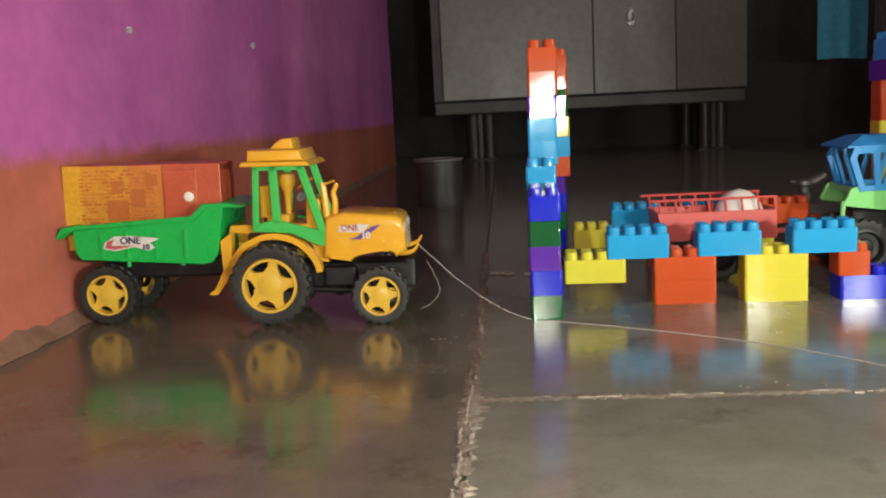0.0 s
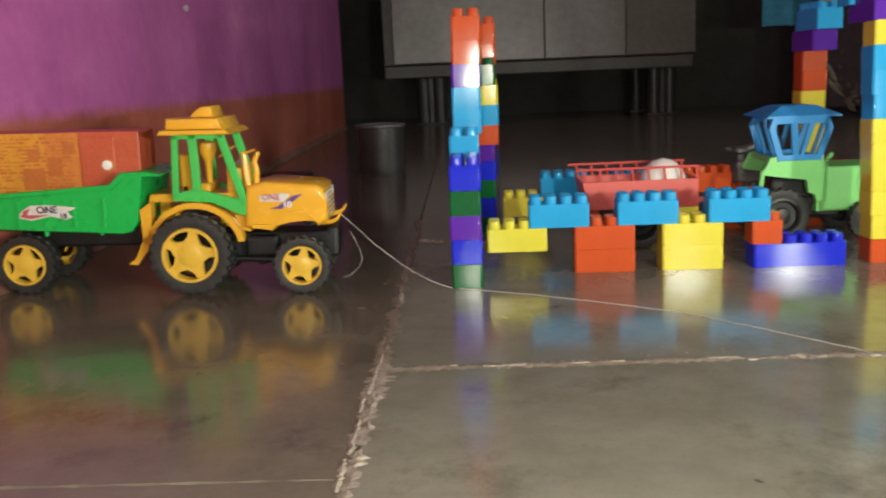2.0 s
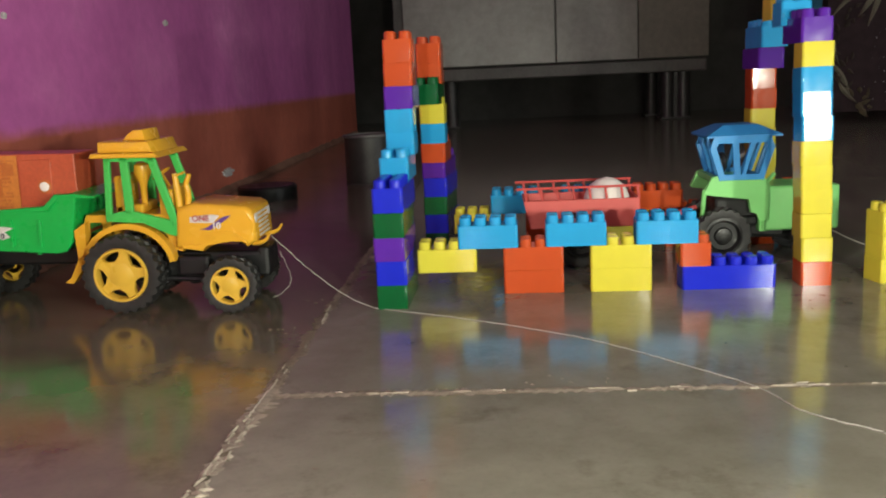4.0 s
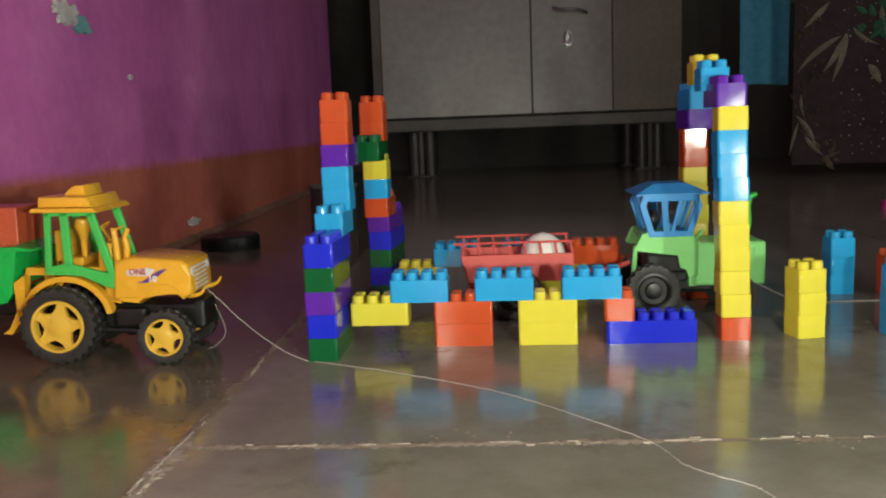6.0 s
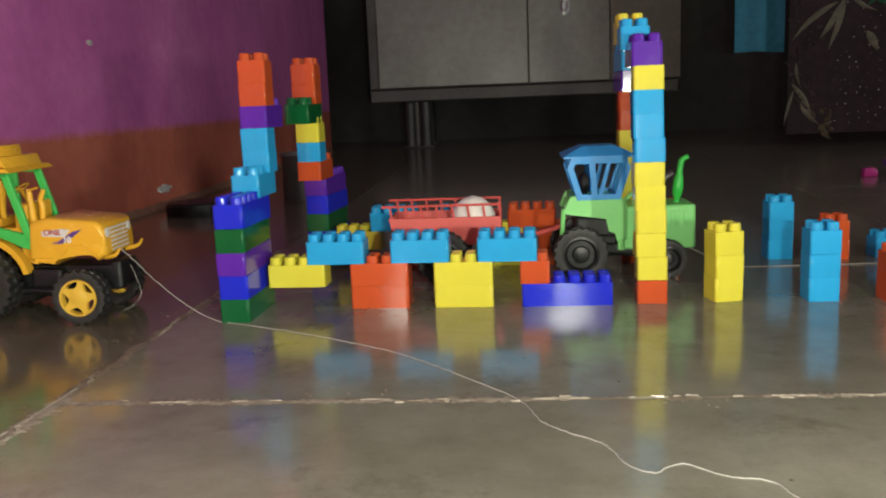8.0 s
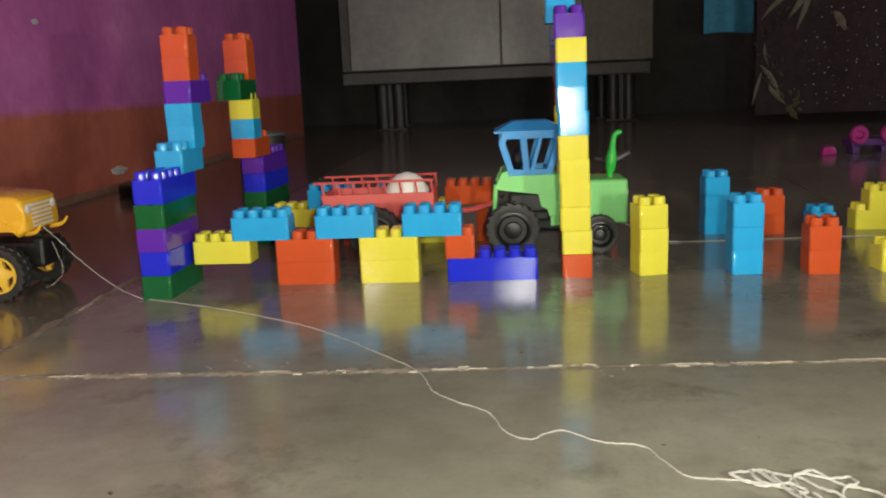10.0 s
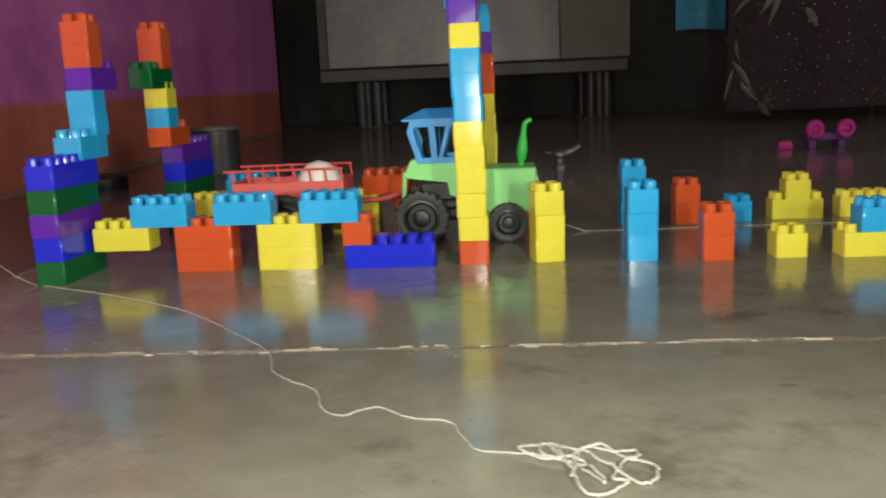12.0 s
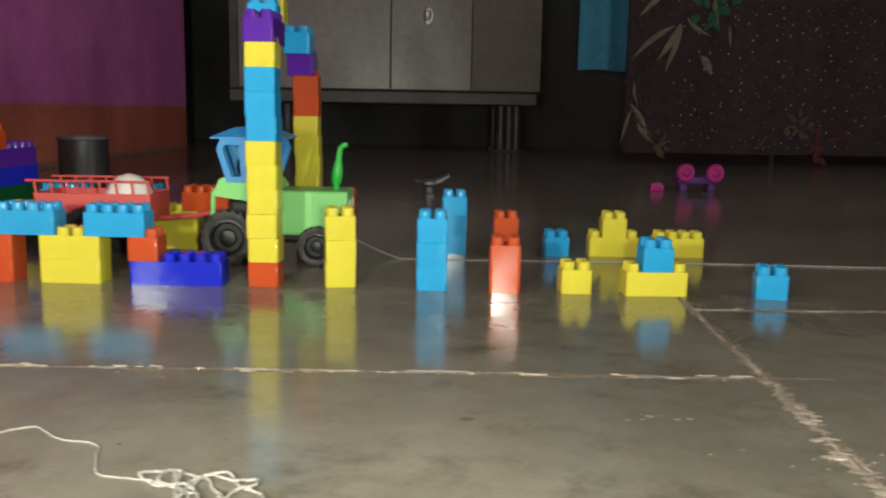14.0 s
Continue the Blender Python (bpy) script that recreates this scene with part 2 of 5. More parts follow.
def prism(bm, pts, y0, y1, bev=0.0, seg=2):
    """Extrude an outline in the xz plane from y0 to y1."""
    a = [bm.verts.new((x, y0, z)) for x, z in pts]
    b = [bm.verts.new((x, y1, z)) for x, z in pts]
    fs = [bm.faces.new(a), bm.faces.new(b[::-1])]
    for i in range(len(pts)):
        j = (i + 1) % len(pts)
        fs.append(bm.faces.new((a[j], a[i], b[i], b[j])))
    if bev:
        es = list({e for f in fs[:2] for e in f.edges})
        bmesh.ops.bevel(bm, geom=es, offset=bev, segments=seg, affect="EDGES", profile=0.5)
    return bm


def lathe(bm, prof, segs=32, m=None, closed=False):
    """Turn a profile of (radius, height) about the z axis."""
    rings = []
    for r, z in prof:
        ring = []
        for i in range(segs):
            a = 2 * math.pi * i / segs
            co = Vector((r * math.cos(a), r * math.sin(a), z))
            ring.append(bm.verts.new(m @ co if m else co))
        rings.append(ring)
    pairs = list(zip(rings, rings[1:])) + ([(rings[-1], rings[0])] if closed else [])
    for p, q in pairs:
        for i in range(segs):
            j = (i + 1) % segs
            bm.faces.new((p[i], p[j], q[j], q[i]))
    if not closed:
        bm.faces.new(rings[0][::-1])
        bm.faces.new(rings[-1])
    return bm


def tube(bm, pts, r, segs=8, r2=None):
    """A round bar along a row of points."""
    pts = [Vector(p) for p in pts]
    rings = []
    for i, p in enumerate(pts):
        d = (pts[min(i + 1, len(pts) - 1)] - pts[max(i - 1, 0)]).normalized()
        s = d.orthogonal().normalized() if not rings else (side - d * side.dot(d)).normalized()
        side = s
        t = d.cross(s)
        rr = r if r2 is None else r + (r2 - r) * i / (len(pts) - 1)
        rings.append([bm.verts.new(p + rr * (math.cos(a) * s + math.sin(a) * t)) for a in (2 * math.pi * k / segs for k in range(segs))])
    for p, q in zip(rings, rings[1:]):
        for i in range(segs):
            j = (i + 1) % segs
            bm.faces.new((p[i], p[j], q[j], q[i]))
    bm.faces.new(rings[0][::-1])
    bm.faces.new(rings[-1])
    return bm


def smooth_path(pts, n=8):
    """Catmull-Rom through the given points."""
    P = [Vector(p) for p in pts]
    P = [2 * P[0] - P[1]] + P + [2 * P[-1] - P[-2]]
    out = []
    for i in range(1, len(P) - 2):
        a, b, c, d = P[i - 1:i + 3]
        for k in range(n):
            t = k / n
            out.append(0.5 * (2 * b + (c - a) * t + (2 * a - 5 * b + 4 * c - d) * t * t + (3 * b - a - 3 * c + d) * t ** 3))
    out.append(P[-2])
    return out


def empty(name, m, label, category, group=""):
    ob = new(name)
    ob.empty_display_size = 0.02
    ob.matrix_world = m
    return tagged(ob, label, category, group)


def text_part(name, body, size, material, parent, m, depth=0.0004):
    cu = bpy.data.curves.new(name, "FONT")
    cu.body, cu.size, cu.extrude, cu.align_x, cu.align_y = body, size, depth, "CENTER", "CENTER"
    cu.offset = size * 0.02
    tmp = bpy.data.objects.new(name, cu)
    scene.collection.objects.link(tmp)
    bpy.context.view_layer.update()
    me = bpy.data.meshes.new_from_object(tmp)
    bpy.data.objects.remove(tmp)
    me.materials.clear()
    me.materials.append(material)
    ob = new(name, me)
    ob.parent = parent
    ob.matrix_local = m
    return ob


# ---- the room ----
def wall_point(y):
    """x of the painted wall's face at depth y."""
    return -0.390 + (y - 0.9) * 0.050 if y < 1.85 else -0.3425 + (y - 1.85) * 0.018


# painted side wall: a thick slab whose face leans slightly into the room with depth
bm = bmesh.new()
NY, NZ = 60, 30
Y0, Y1, ZT = -1.6, 3.95, 2.7
grid = [[bm.verts.new((wall_point(Y0 + (Y1 - Y0) * i / NY) + 0.004 * noise.noise((i * 0.35, k * 0.3, 0)), Y0 + (Y1 - Y0) * i / NY, -0.02 + (ZT + 0.02) * k / NZ))
         for k in range(NZ + 1)] for i in range(NY + 1)]
for i in range(NY):
    for k in range(NZ):
        bm.faces.new((grid[i][k], grid[i + 1][k], grid[i + 1][k + 1], grid[i][k + 1]))
back = [[bm.verts.new((-0.62, y, z)) for z in (-0.02, ZT)] for y in (Y0, Y1)]
bm.faces.new((grid[-1][0], back[1][0], back[1][1], *[grid[-1][k] for k in range(NZ, 0, -1)]))
bm.faces.new((back[0][0], back[0][1], back[1][1], back[1][0]))
tagged(part("wall_west", bm, WALLPAINT, smooth=True), "worn magenta limewashed wall above an orange dado", "wall", kind="structure")

wall_west = bpy.data.objects["wall_west"]


def flake(y, z, wy, wz, material, name, seed):
    """An uneven flake of old plaster or paint showing on the wall."""
    rnd = random.Random(seed)
    bm = bmesh.new()
    n = 26
    rim, inner = [], []
    for i in range(n):
        a = 2 * math.pi * i / n
        k = rnd.uniform(0.45, 1.0)
        yy, zz = y + wy * k * math.cos(a), z + wz * k * math.sin(a)
        rim.append(bm.verts.new((wall_point(yy) - 0.001, yy, zz)))
        inner.append(bm.verts.new((wall_point(yy) + 0.0045, y + (yy - y) * 0.93, z + (zz - z) * 0.93)))
    bm.faces.new(inner)
    for i in range(n):
        bm.faces.new((rim[i], rim[(i + 1) % n], inner[(i + 1) % n], inner[i]))
    return part(name, bm, material, wall_west)


flake(1.40, 0.44, 0.055, 0.026, WALLTAPE, "bare_plaster", 3)
flake(1.45, 0.425, 0.040, 0.018, TEALMARK, "old_paint", 4)
flake(1.90, 0.050, 0.05, 0.012, WALLTAPE, "plaster_smear", 6)
flake(1.10, 0.33, 0.006, 0.005, WALLTAPE, "plaster_smear", 7)
flake(1.62, 0.35, 0.012, 0.006, WALLTAPE, "plaster_smear", 9)

tagged(part("wall_north", new_box(-0.62, 4.1, 4.75, 4.9, -0.02, 2.7), RECESS_SHADE), "back wall of the room, its unlit darkness put into the colour", "wall", kind="structure")
tagged(part("wall_alcove", new_box(-0.62, -0.47, 3.953, 4.747, -0.02, 2.7), RECESS_SHADE), "side of the recess beside the painted wall, its unlit darkness put into the colour", "wall", kind="structure")
# the opening in this unseen wall is made up, to house the fill lamp
bm = new_box(4.1, 4.25, -1.75, -1.25, -0.02, 2.7)
box(bm, 4.1, 4.25, -0.25, 4.9, -0.02, 2.7)
box(bm, 4.1, 4.25, -1.25, -0.25, 2.05, 2.7)
tagged(part("wall_east", bm, BOUNCEWALL), "plain pale unseen wall closing the room", "wall", kind="structure")
tagged(part("wall_south", new_box(-0.62, 4.1, -1.9, -1.75, -0.02, 2.7), BOUNCEWALL), "plain pale unseen wall behind", "wall", kind="structure")
tagged(part("ceiling", new_box(-0.7, 4.3, -1.9, 4.9, 2.703, 2.8), CEILPAINT), "plain off-white ceiling", "ceiling", kind="structure")

floor = tagged(part("floor", new_box(-0.7, 4.3, -1.9, 4.9, -0.06, -0.0012), GROUT_DARK), "floor of polished grey stone slabs with dirty joints", "floor", kind="structure")


def slab(a, b, c, d, material=None):
    """One stone slab with slightly ragged arrises, its corners in turn."""
    bm = bmesh.new()
    mid = (Vector(a) + Vector(b) + Vector(c) + Vector(d)) / 4
    top, low = [], []

    def corner(p):
        v = Vector(p)
        return v + Vector((math.copysign(0.0006, mid.x - v.x), math.copysign(0.0006, mid.y - v.y)))
    ring = [corner(p) for p in (a, b, c, d)]
    for p, q in zip(ring, ring[1:] + ring[:1]):
        n = max(2, int((q - p).length / 0.012))
        e = (q - p).normalized()
        for i in range(n):
            v = p.lerp(q, i / n)
            j = (0.0022 * noise.noise((v.x * 70, v.y * 70, 0)) + 0.0015 * noise.noise((v.x * 17, v.y * 17, 3)) - 0.0008) if i else 0
            top.append(bm.verts.new((v.x + e.y * j, v.y - e.x * j, 0.024 * max(0.0, 0.03 - v.x))))
            low.append(bm.verts.new((v.x, v.y, -0.004)))
    bm.faces.new(top)
    n = len(top)
    for i in range(n):
        bm.faces.new((top[i], low[i], low[(i + 1) % n], top[(i + 1) % n]))
    return part("slab", bm, material or STONE, floor)


def ground(x):
    """Height of the floor: the slabs along the painted wall lean up a little."""
    return 0.024 * max(0.0, 0.03 - x)


def jl(y):
    """x of the joint along the painted wall's side."""
    return 0.0020 + 0.036 * y


def jr(y):
    """x of the joint on the far side of the lane's end."""
    return 0.897 + 0.080 * y


def jy(x):
    """y of the cross joint in front of the toys."""
    return 0.629 - 0.038 * x


for y0, y1 in ((-1.75, -0.55), (-0.55, 0.45), (0.45, 2.1), (2.1, 3.4), (3.4, 4.75)):
    slab((-0.7, y0), (jl(y0), y0), (jl(y1), y1), (-0.7, y1), STONE_BROWN_DIMMED)
slab((jl(-1.75), -1.75), (jr(-1.75), -1.75), (jr(-0.05), -0.05), (jl(-0.05), -0.05))
slab((jl(-0.05), -0.05), (jr(-0.05), -0.05), (jr(0.58), jy(jr(0.58))), (jl(0.638), jy(0.03)))
slab((jl(0.638), jy(0.03)), (jr(0.58), jy(jr(0.58))), (jr(1.72), 1.72), (jl(1.72), 1.72))
for y0, y1 in ((1.72, 2.9), (2.9, 4.75)):
    slab((jl(y0), y0), (jr(y0), y0), (jr(y1), y1), (jl(y1), y1))
for y0, y1 in ((-1.75, -0.2), (-0.2, 0.805), (0.805, 1.9), (1.9, 3.1), (3.1, 4.75)):
    slab((jr(y0), y0), (2.1, y0), (2.1, y1), (jr(y1), y1))
for y0, y1 in ((-1.75, -0.6), (-0.6, 0.55), (0.55, 1.7), (1.7, 2.85), (2.85, 3.8), (3.8, 4.75)):
    slab((2.1, y0), (4.1, y0), (4.1, y1), (2.1, y1))


def joint_fill(p, q, name, material, cover, wid, seed, lift=0.0006, jitter=0.0012, runs=(0.012, 0.075)):
    """Broken strips of filler lying along a joint."""
    rnd = random.Random(seed)
    p, q = Vector((*p, 0)), Vector((*q, 0))
    d = (q - p).normalized()
    s = Vector((-d.y, d.x, 0))
    bm = bmesh.new()
    at, length = 0.0, (q - p).length
    while at < length:
        run = rnd.uniform(*runs)
        if rnd.random() < cover:
            n = max(4, int(run / 0.0025))
            off = rnd.uniform(-jitter, jitter)
            lo, hi = [], []
            w = wid * rnd.uniform(0.6, 1.25)
            for i in range(n + 1):
                t = at + run * i / n
                env = math.sin(math.pi * (0.06 + 0.88 * i / n)) ** 0.4
                c = p + d * t + s * (off + 0.0012 * noise.noise((t * 45, seed, 0)))
                lo.append(bm.verts.new(c - s * w * env * rnd.uniform(0.15, 0.7) + Vector((0, 0, lift * 0.2))))
                hi.append(bm.verts.new(c + s * w * env * rnd.uniform(0.15, 0.7) + Vector((0, 0, lift * 0.2))))
            mid = [bm.verts.new((a.co + b.co) / 2 + Vector((0, 0, lift))) for a, b in zip(lo, hi)]
            for i in range(n):
                bm.faces.new((lo[i], lo[i + 1], mid[i + 1], mid[i]))
                bm.faces.new((mid[i], mid[i + 1], hi[i + 1], hi[i]))
        at += run + rnd.uniform(0.001, 0.02)
    return tagged(part(name, bm, material, floor), kind="stuff")


JOINTS = [((0.03, jy(0.03)), (0.943, jy(0.943))), ((jl(0.15) - 0.002, 0.15), (jl(0.64), 0.64)), ((jl(0.64), 0.64), (jl(1.3), 1.3)),
          ((jr(0.25), 0.25), (jr(0.58), 0.58)), ((jr(0.58), 0.58), (jr(0.805), 0.805)), ((jr(0.805), 0.807), (2.0, 0.807))]
for i, (p, q) in enumerate(JOINTS):
    cross = i in (0, 5)
    joint_fill(p, q, "joint_dirt_and_shade", BROWN, 0.97, 0.0070 if cross else 0.0115, 40 + i, 0.0004, 0.001)
    joint_fill(p, q, "joint_dirt_and_shade", BROWN, 0.8, 0.0080 if cross else 0.0135, 60 + i, 0.0005, 0.004)
    joint_fill(p, q, "cement_bed", GROUT_MID, (0.86, 0.98, 0.5, 0.98, 0.8, 0.86)[i], (0.0125, 0.0165, 0.007, 0.0150, 0.008, 0.0110)[i], 120 + i, 0.0007, 0.0014, (0.02, 0.11))
    joint_fill(p, q, "white_joint_filler", GROUT, 0.24 if cross else 0.5 if i != 2 else 0.3, 0.0030 if cross else 0.0052, 10 + i, 0.0010, 0.0022, (0.006, 0.045))
    joint_fill(p, q, "white_joint_filler", GROUT, 0.22 if cross else 0.5 if i != 2 else 0.25, 0.0024, 80 + i, 0.0008, 0.0045, (0.003, 0.018))
    joint_fill(p, q, "white_joint_filler", GROUT, 0.4 if i != 2 else 0.2, 0.0020, 100 + i, 0.0009, 0.0055, (0.002, 0.010))
# dark strips along the cross joints' near side draw in their shadow line
for k in (0, 5):
    (px, py), (qx, qy) = JOINTS[k]
    joint_fill((px, py - 0.0042), (qx, qy - 0.0042), "joint_dirt_and_shade", GROUT_DARK, 0.85, 0.0034, 150 + k, 0.0004, 0.0012, (0.02, 0.12))
joint_fill((jl(0.15) - 0.010, 0.15), (jl(0.64) - 0.003, 0.64), "white_joint_filler", GROUT, 0.95, 0.0062, 140, 0.0011, 0.0012, (0.02, 0.09))
for k, wid in ((1, 0.0120), (3, 0.0170)):
    joint_fill(*JOINTS[k], "white_joint_filler", GROUT, 0.55, wid, 160 + k, 0.0012, 0.0050, (0.004, 0.016))
joint_fill((0.052, 1.14), (0.10, 1.12), "cement_crumb", GROUT, 1.0, 0.012, 71, 0.003, 0.004)


# ---- white cabinet on steel legs ----
def cabinet():
    top = empty("storage_cabinet", pose(0.594, 3.98, 0), "off-white two-door cabinet standing on steel legs", "cabinet")
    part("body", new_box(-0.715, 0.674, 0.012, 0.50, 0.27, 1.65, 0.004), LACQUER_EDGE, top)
    for x0, x1, side in ((-0.671, -0.003, -1), (0.003, 0.360, 1)):
        d = part("door", new_box(x0, x1, 0.0, 0.018, 0.275, 1.645, 0.003), LACQUER, top)
        if side > 0:
            bm = lathe(bmesh.new(), [(0.026, 0), (0.026, 0.004), (0.017, 0.007), (0.010, 0.003)], 24, pose(0.165, 0, 0.60, 90, 0, 0) @ Matrix.Diagonal((0.8, 1.5, 1, 1)))
            part("escutcheon", bm, STEEL, d, "oval steel keyhole plate", True)
            bm = tube(bmesh.new(), smooth_path([(0.10, -0.008, 0.735), (0.14, -0.03, 0.722), (0.20, -0.032, 0.722), (0.25, -0.008, 0.71)]), 0.008, 8)
            part("handle", bm, STEEL, d, "curved steel handle", True)
    part("side_panel", new_box(0.364, 0.672, -0.001, 0.018, 0.275, 1.645, 0.003), simple("cabinet_fawn", (0.17, 0.155, 0.125), (0.22, 0.20, 0.165), 0.5, 4, 0.08), top, "fawn end panel")
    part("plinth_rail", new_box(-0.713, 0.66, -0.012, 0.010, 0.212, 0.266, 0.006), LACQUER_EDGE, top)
    for x in (-0.510, 0.543):
        for y in (0.08, 0.42):
            # twin round posts with a pressed web between them and a foot plate
            bm = lathe(bmesh.new(), [(0.031, 0.010), (0.030, 0.014), (0.030, 0.209)], 24, pose(x - 0.036, y, 0))
            lathe(bm, [(0.031, 0.010), (0.030, 0.014), (0.030, 0.209)], 24, pose(x + 0.036, y, 0))
            box(bm, x - 0.036, x + 0.036, y - 0.012, y + 0.012, 0.011, 0.208)
            box(bm, x - 0.072, x + 0.072, y - 0.034, y + 0.034, 0.0, 0.010, 0.003)
            part("leg", bm, LEGPAINT, top, "twin-post steel leg", True)
    return top


cabinet()


def towel():
    top = empty("hanging_towel", pose(1.397, 3.3, 0), "blue towel hanging from a rail beside the cabinet", "towel")
    bm = bmesh.new()
    nx, nz = 26, 24
    vs = {}
    for s in (0, 1):
        for i in range(nx + 1):
            for k in range(nz + 1):
                u, w = i / nx, k / nz
                x = -0.090 + 0.180 * u
                yy = 0.012 * math.sin(u * 9 + 0.6 * w) * (1 - 0.5 * w) + 0.006 * s
                z = 0.343 + 0.003 * math.sin(u * 5) * (1 - w) + 0.95 * w
                vs[s, i, k] = bm.verts.new((x, yy, z))
    for s in (0, 1):
        for i in range(nx):
            for k in range(nz):
                bm.faces.new((vs[s, i, k], vs[s, i + 1, k], vs[s, i + 1, k + 1], vs[s, i, k + 1]))
    part("cloth", bm, TOWEL, top, "", True)
    part("rail", tube(bmesh.new(), [(-0.1, 0.004, 1.29), (1.1, 0.004, 1.29), (1.1, 1.05, 1.29)], 0.009), STEEL, top)
    part("upright", tube(bmesh.new(), [(1.1, 1.05, 0.0), (1.1, 1.05, 1.30)], 0.012), STEEL, top)
    return top


towel()


def patterned_cloth():
    """A printed cloth hanging over a low bed side: folds, scattered dots, flowers and drooping leaves."""
    top = empty("patterned_cloth", pose(1.47, 3.2, 0), "dark maroon hanging cloth printed with pale leaves and dots", "cloth")

    def fold(x):
        return 0.018 * math.sin(x * 11) + 0.010 * math.sin(x * 27 + 1)
    bm = bmesh.new()
    nx = 90
    rows = (0.045, 0.2, 0.4, 0.6, 0.8, 1.0)
    g = [[bm.verts.new((2.4 * i / nx, fold(2.4 * i / nx), z)) for z in rows] for i in range(nx + 1)]
    b = [[bm.verts.new((2.4 * i / nx, fold(2.4 * i / nx) + 0.006, z)) for z in rows] for i in range(nx + 1)]
    for i in range(nx):
        for k in range(len(rows) - 1):
            bm.faces.new((g[i][k], g[i + 1][k], g[i + 1][k + 1], g[i][k + 1]))
            bm.faces.new((b[i][k], b[i][k + 1], b[i + 1][k + 1], b[i + 1][k]))
        bm.faces.new((g[i][0], b[i][0], b[i + 1][0], g[i + 1][0]))
        bm.faces.new((g[i][-1], g[i + 1][-1], b[i + 1][-1], b[i][-1]))
    part("drape", bm, CLOTH, top, "", True)
    rnd = random.Random(5)
    bm = bmesh.new()
    for i in range(34):
        for k in range(22):
            x, z = 0.15 + i * 0.031 + rnd.uniform(-0.015, 0.015), 0.08 + k * 0.031 + rnd.uniform(-0.015, 0.015)
            if rnd.random() < 0.25:
                continue
            r = rnd.choice((0.0013, 0.0016, 0.0020, 0.0032))
            y = fold(x) - 0.0015
            bm.faces.new([bm.verts.new((x + r * math.cos(a), y, z + r * math.sin(a))) for a in (0, 1.05, 2.09, 3.14, 4.19, 5.24)])
    tagged(part("printed_dots", bm, DOT, top), kind="stuff")

    def leaf(x, z, ang, ln, wd, material):
        curl = rnd.uniform(-0.45, 0.45)
        bm = bmesh.new()
        n = 9
        rows = []
        for i in range(n + 1):
            t = i / n
            w = wd * math.sin(math.pi * min(1, t * 0.94 + 0.03)) ** 0.8 * (1 - 0.35 * t)
            bend = curl * ln * t * t
            row = []
            for sgn in (-1, 0, 1):
                u, v = t * ln, sgn * w + bend
                px, pz = x + u * math.cos(ang) - v * math.sin(ang), z + u * math.sin(ang) + v * math.cos(ang)
                row.append(bm.verts.new((px, fold(px) - 0.004 - (0.004 if sgn == 0 else 0), pz)))
            rows.append(row)
        for p, q in zip(rows, rows[1:]):
            for s in (0, 1):
                bm.faces.new((p[s], p[s + 1], q[s + 1], q[s]))
        part("leaf", bm, material, top, "", True)
    # two drooping sprays of leaves: base x, z, direction, length, half width
    for x, z, a, ln, wd in ((0.165, 0.500, 204, 0.19, 0.012), (0.187, 0.510, 247, 0.155, 0.014), (0.192, 0.505, 258, 0.17, 0.013), (0.212, 0.530, 303, 0.10, 0.010), (0.268, 0.397, 310, 0.075, 0.016),
                            (0.353, 0.505, 270, 0.08, 0.006), (0.30, 0.60, 275, 0.10, 0.010), (0.013, 0.222, 322, 0.145, 0.012), (0.022, 0.200, 250, 0.125, 0.008), (0.046, 0.155, 295, 0.10, 0.010), (0.03, 0.30, 262, 0.09, 0.008), (0.12, 0.62, 230, 0.12, 0.012)):
        leaf(x, z, radians(a), ln, wd, PETAL)
    # flowers: loose clusters of short overlapping petals
    def cluster(x, z, r, n, material):
        for k in range(n):
            a, d = rnd.uniform(0, 6.283), r * rnd.uniform(0.0, 0.75)
            leaf(x + d * math.cos(a), z + d * math.sin(a), a + rnd.uniform(-0.7, 0.7), r * rnd.uniform(0.35, 0.7), r * rnd.uniform(0.12, 0.24), material)
    cluster(0.300, 0.560, 0.085, 12, PETALG)
    cluster(0.640, 0.150, 0.060, 12, PETALB)
    cluster(0.725, 0.085, 0.065, 12, PETALRED)
    cluster(0.110, 0.075, 0.055, 12, PETALB)
    cluster(0.510, 0.085, 0.030, 7, PETALB)
    cluster(1.150, 0.320, 0.070, 10, PETALB)
    for k in range(9):
        cluster(0.045 + 0.03 * math.sin(k * 2.1), 0.14 + 0.062 * k, 0.045, 5, PETALR)
    return top


patterned_cloth()


# ---- bricks ----
P, H = 0.0161, 0.0248
SHELLS = {}


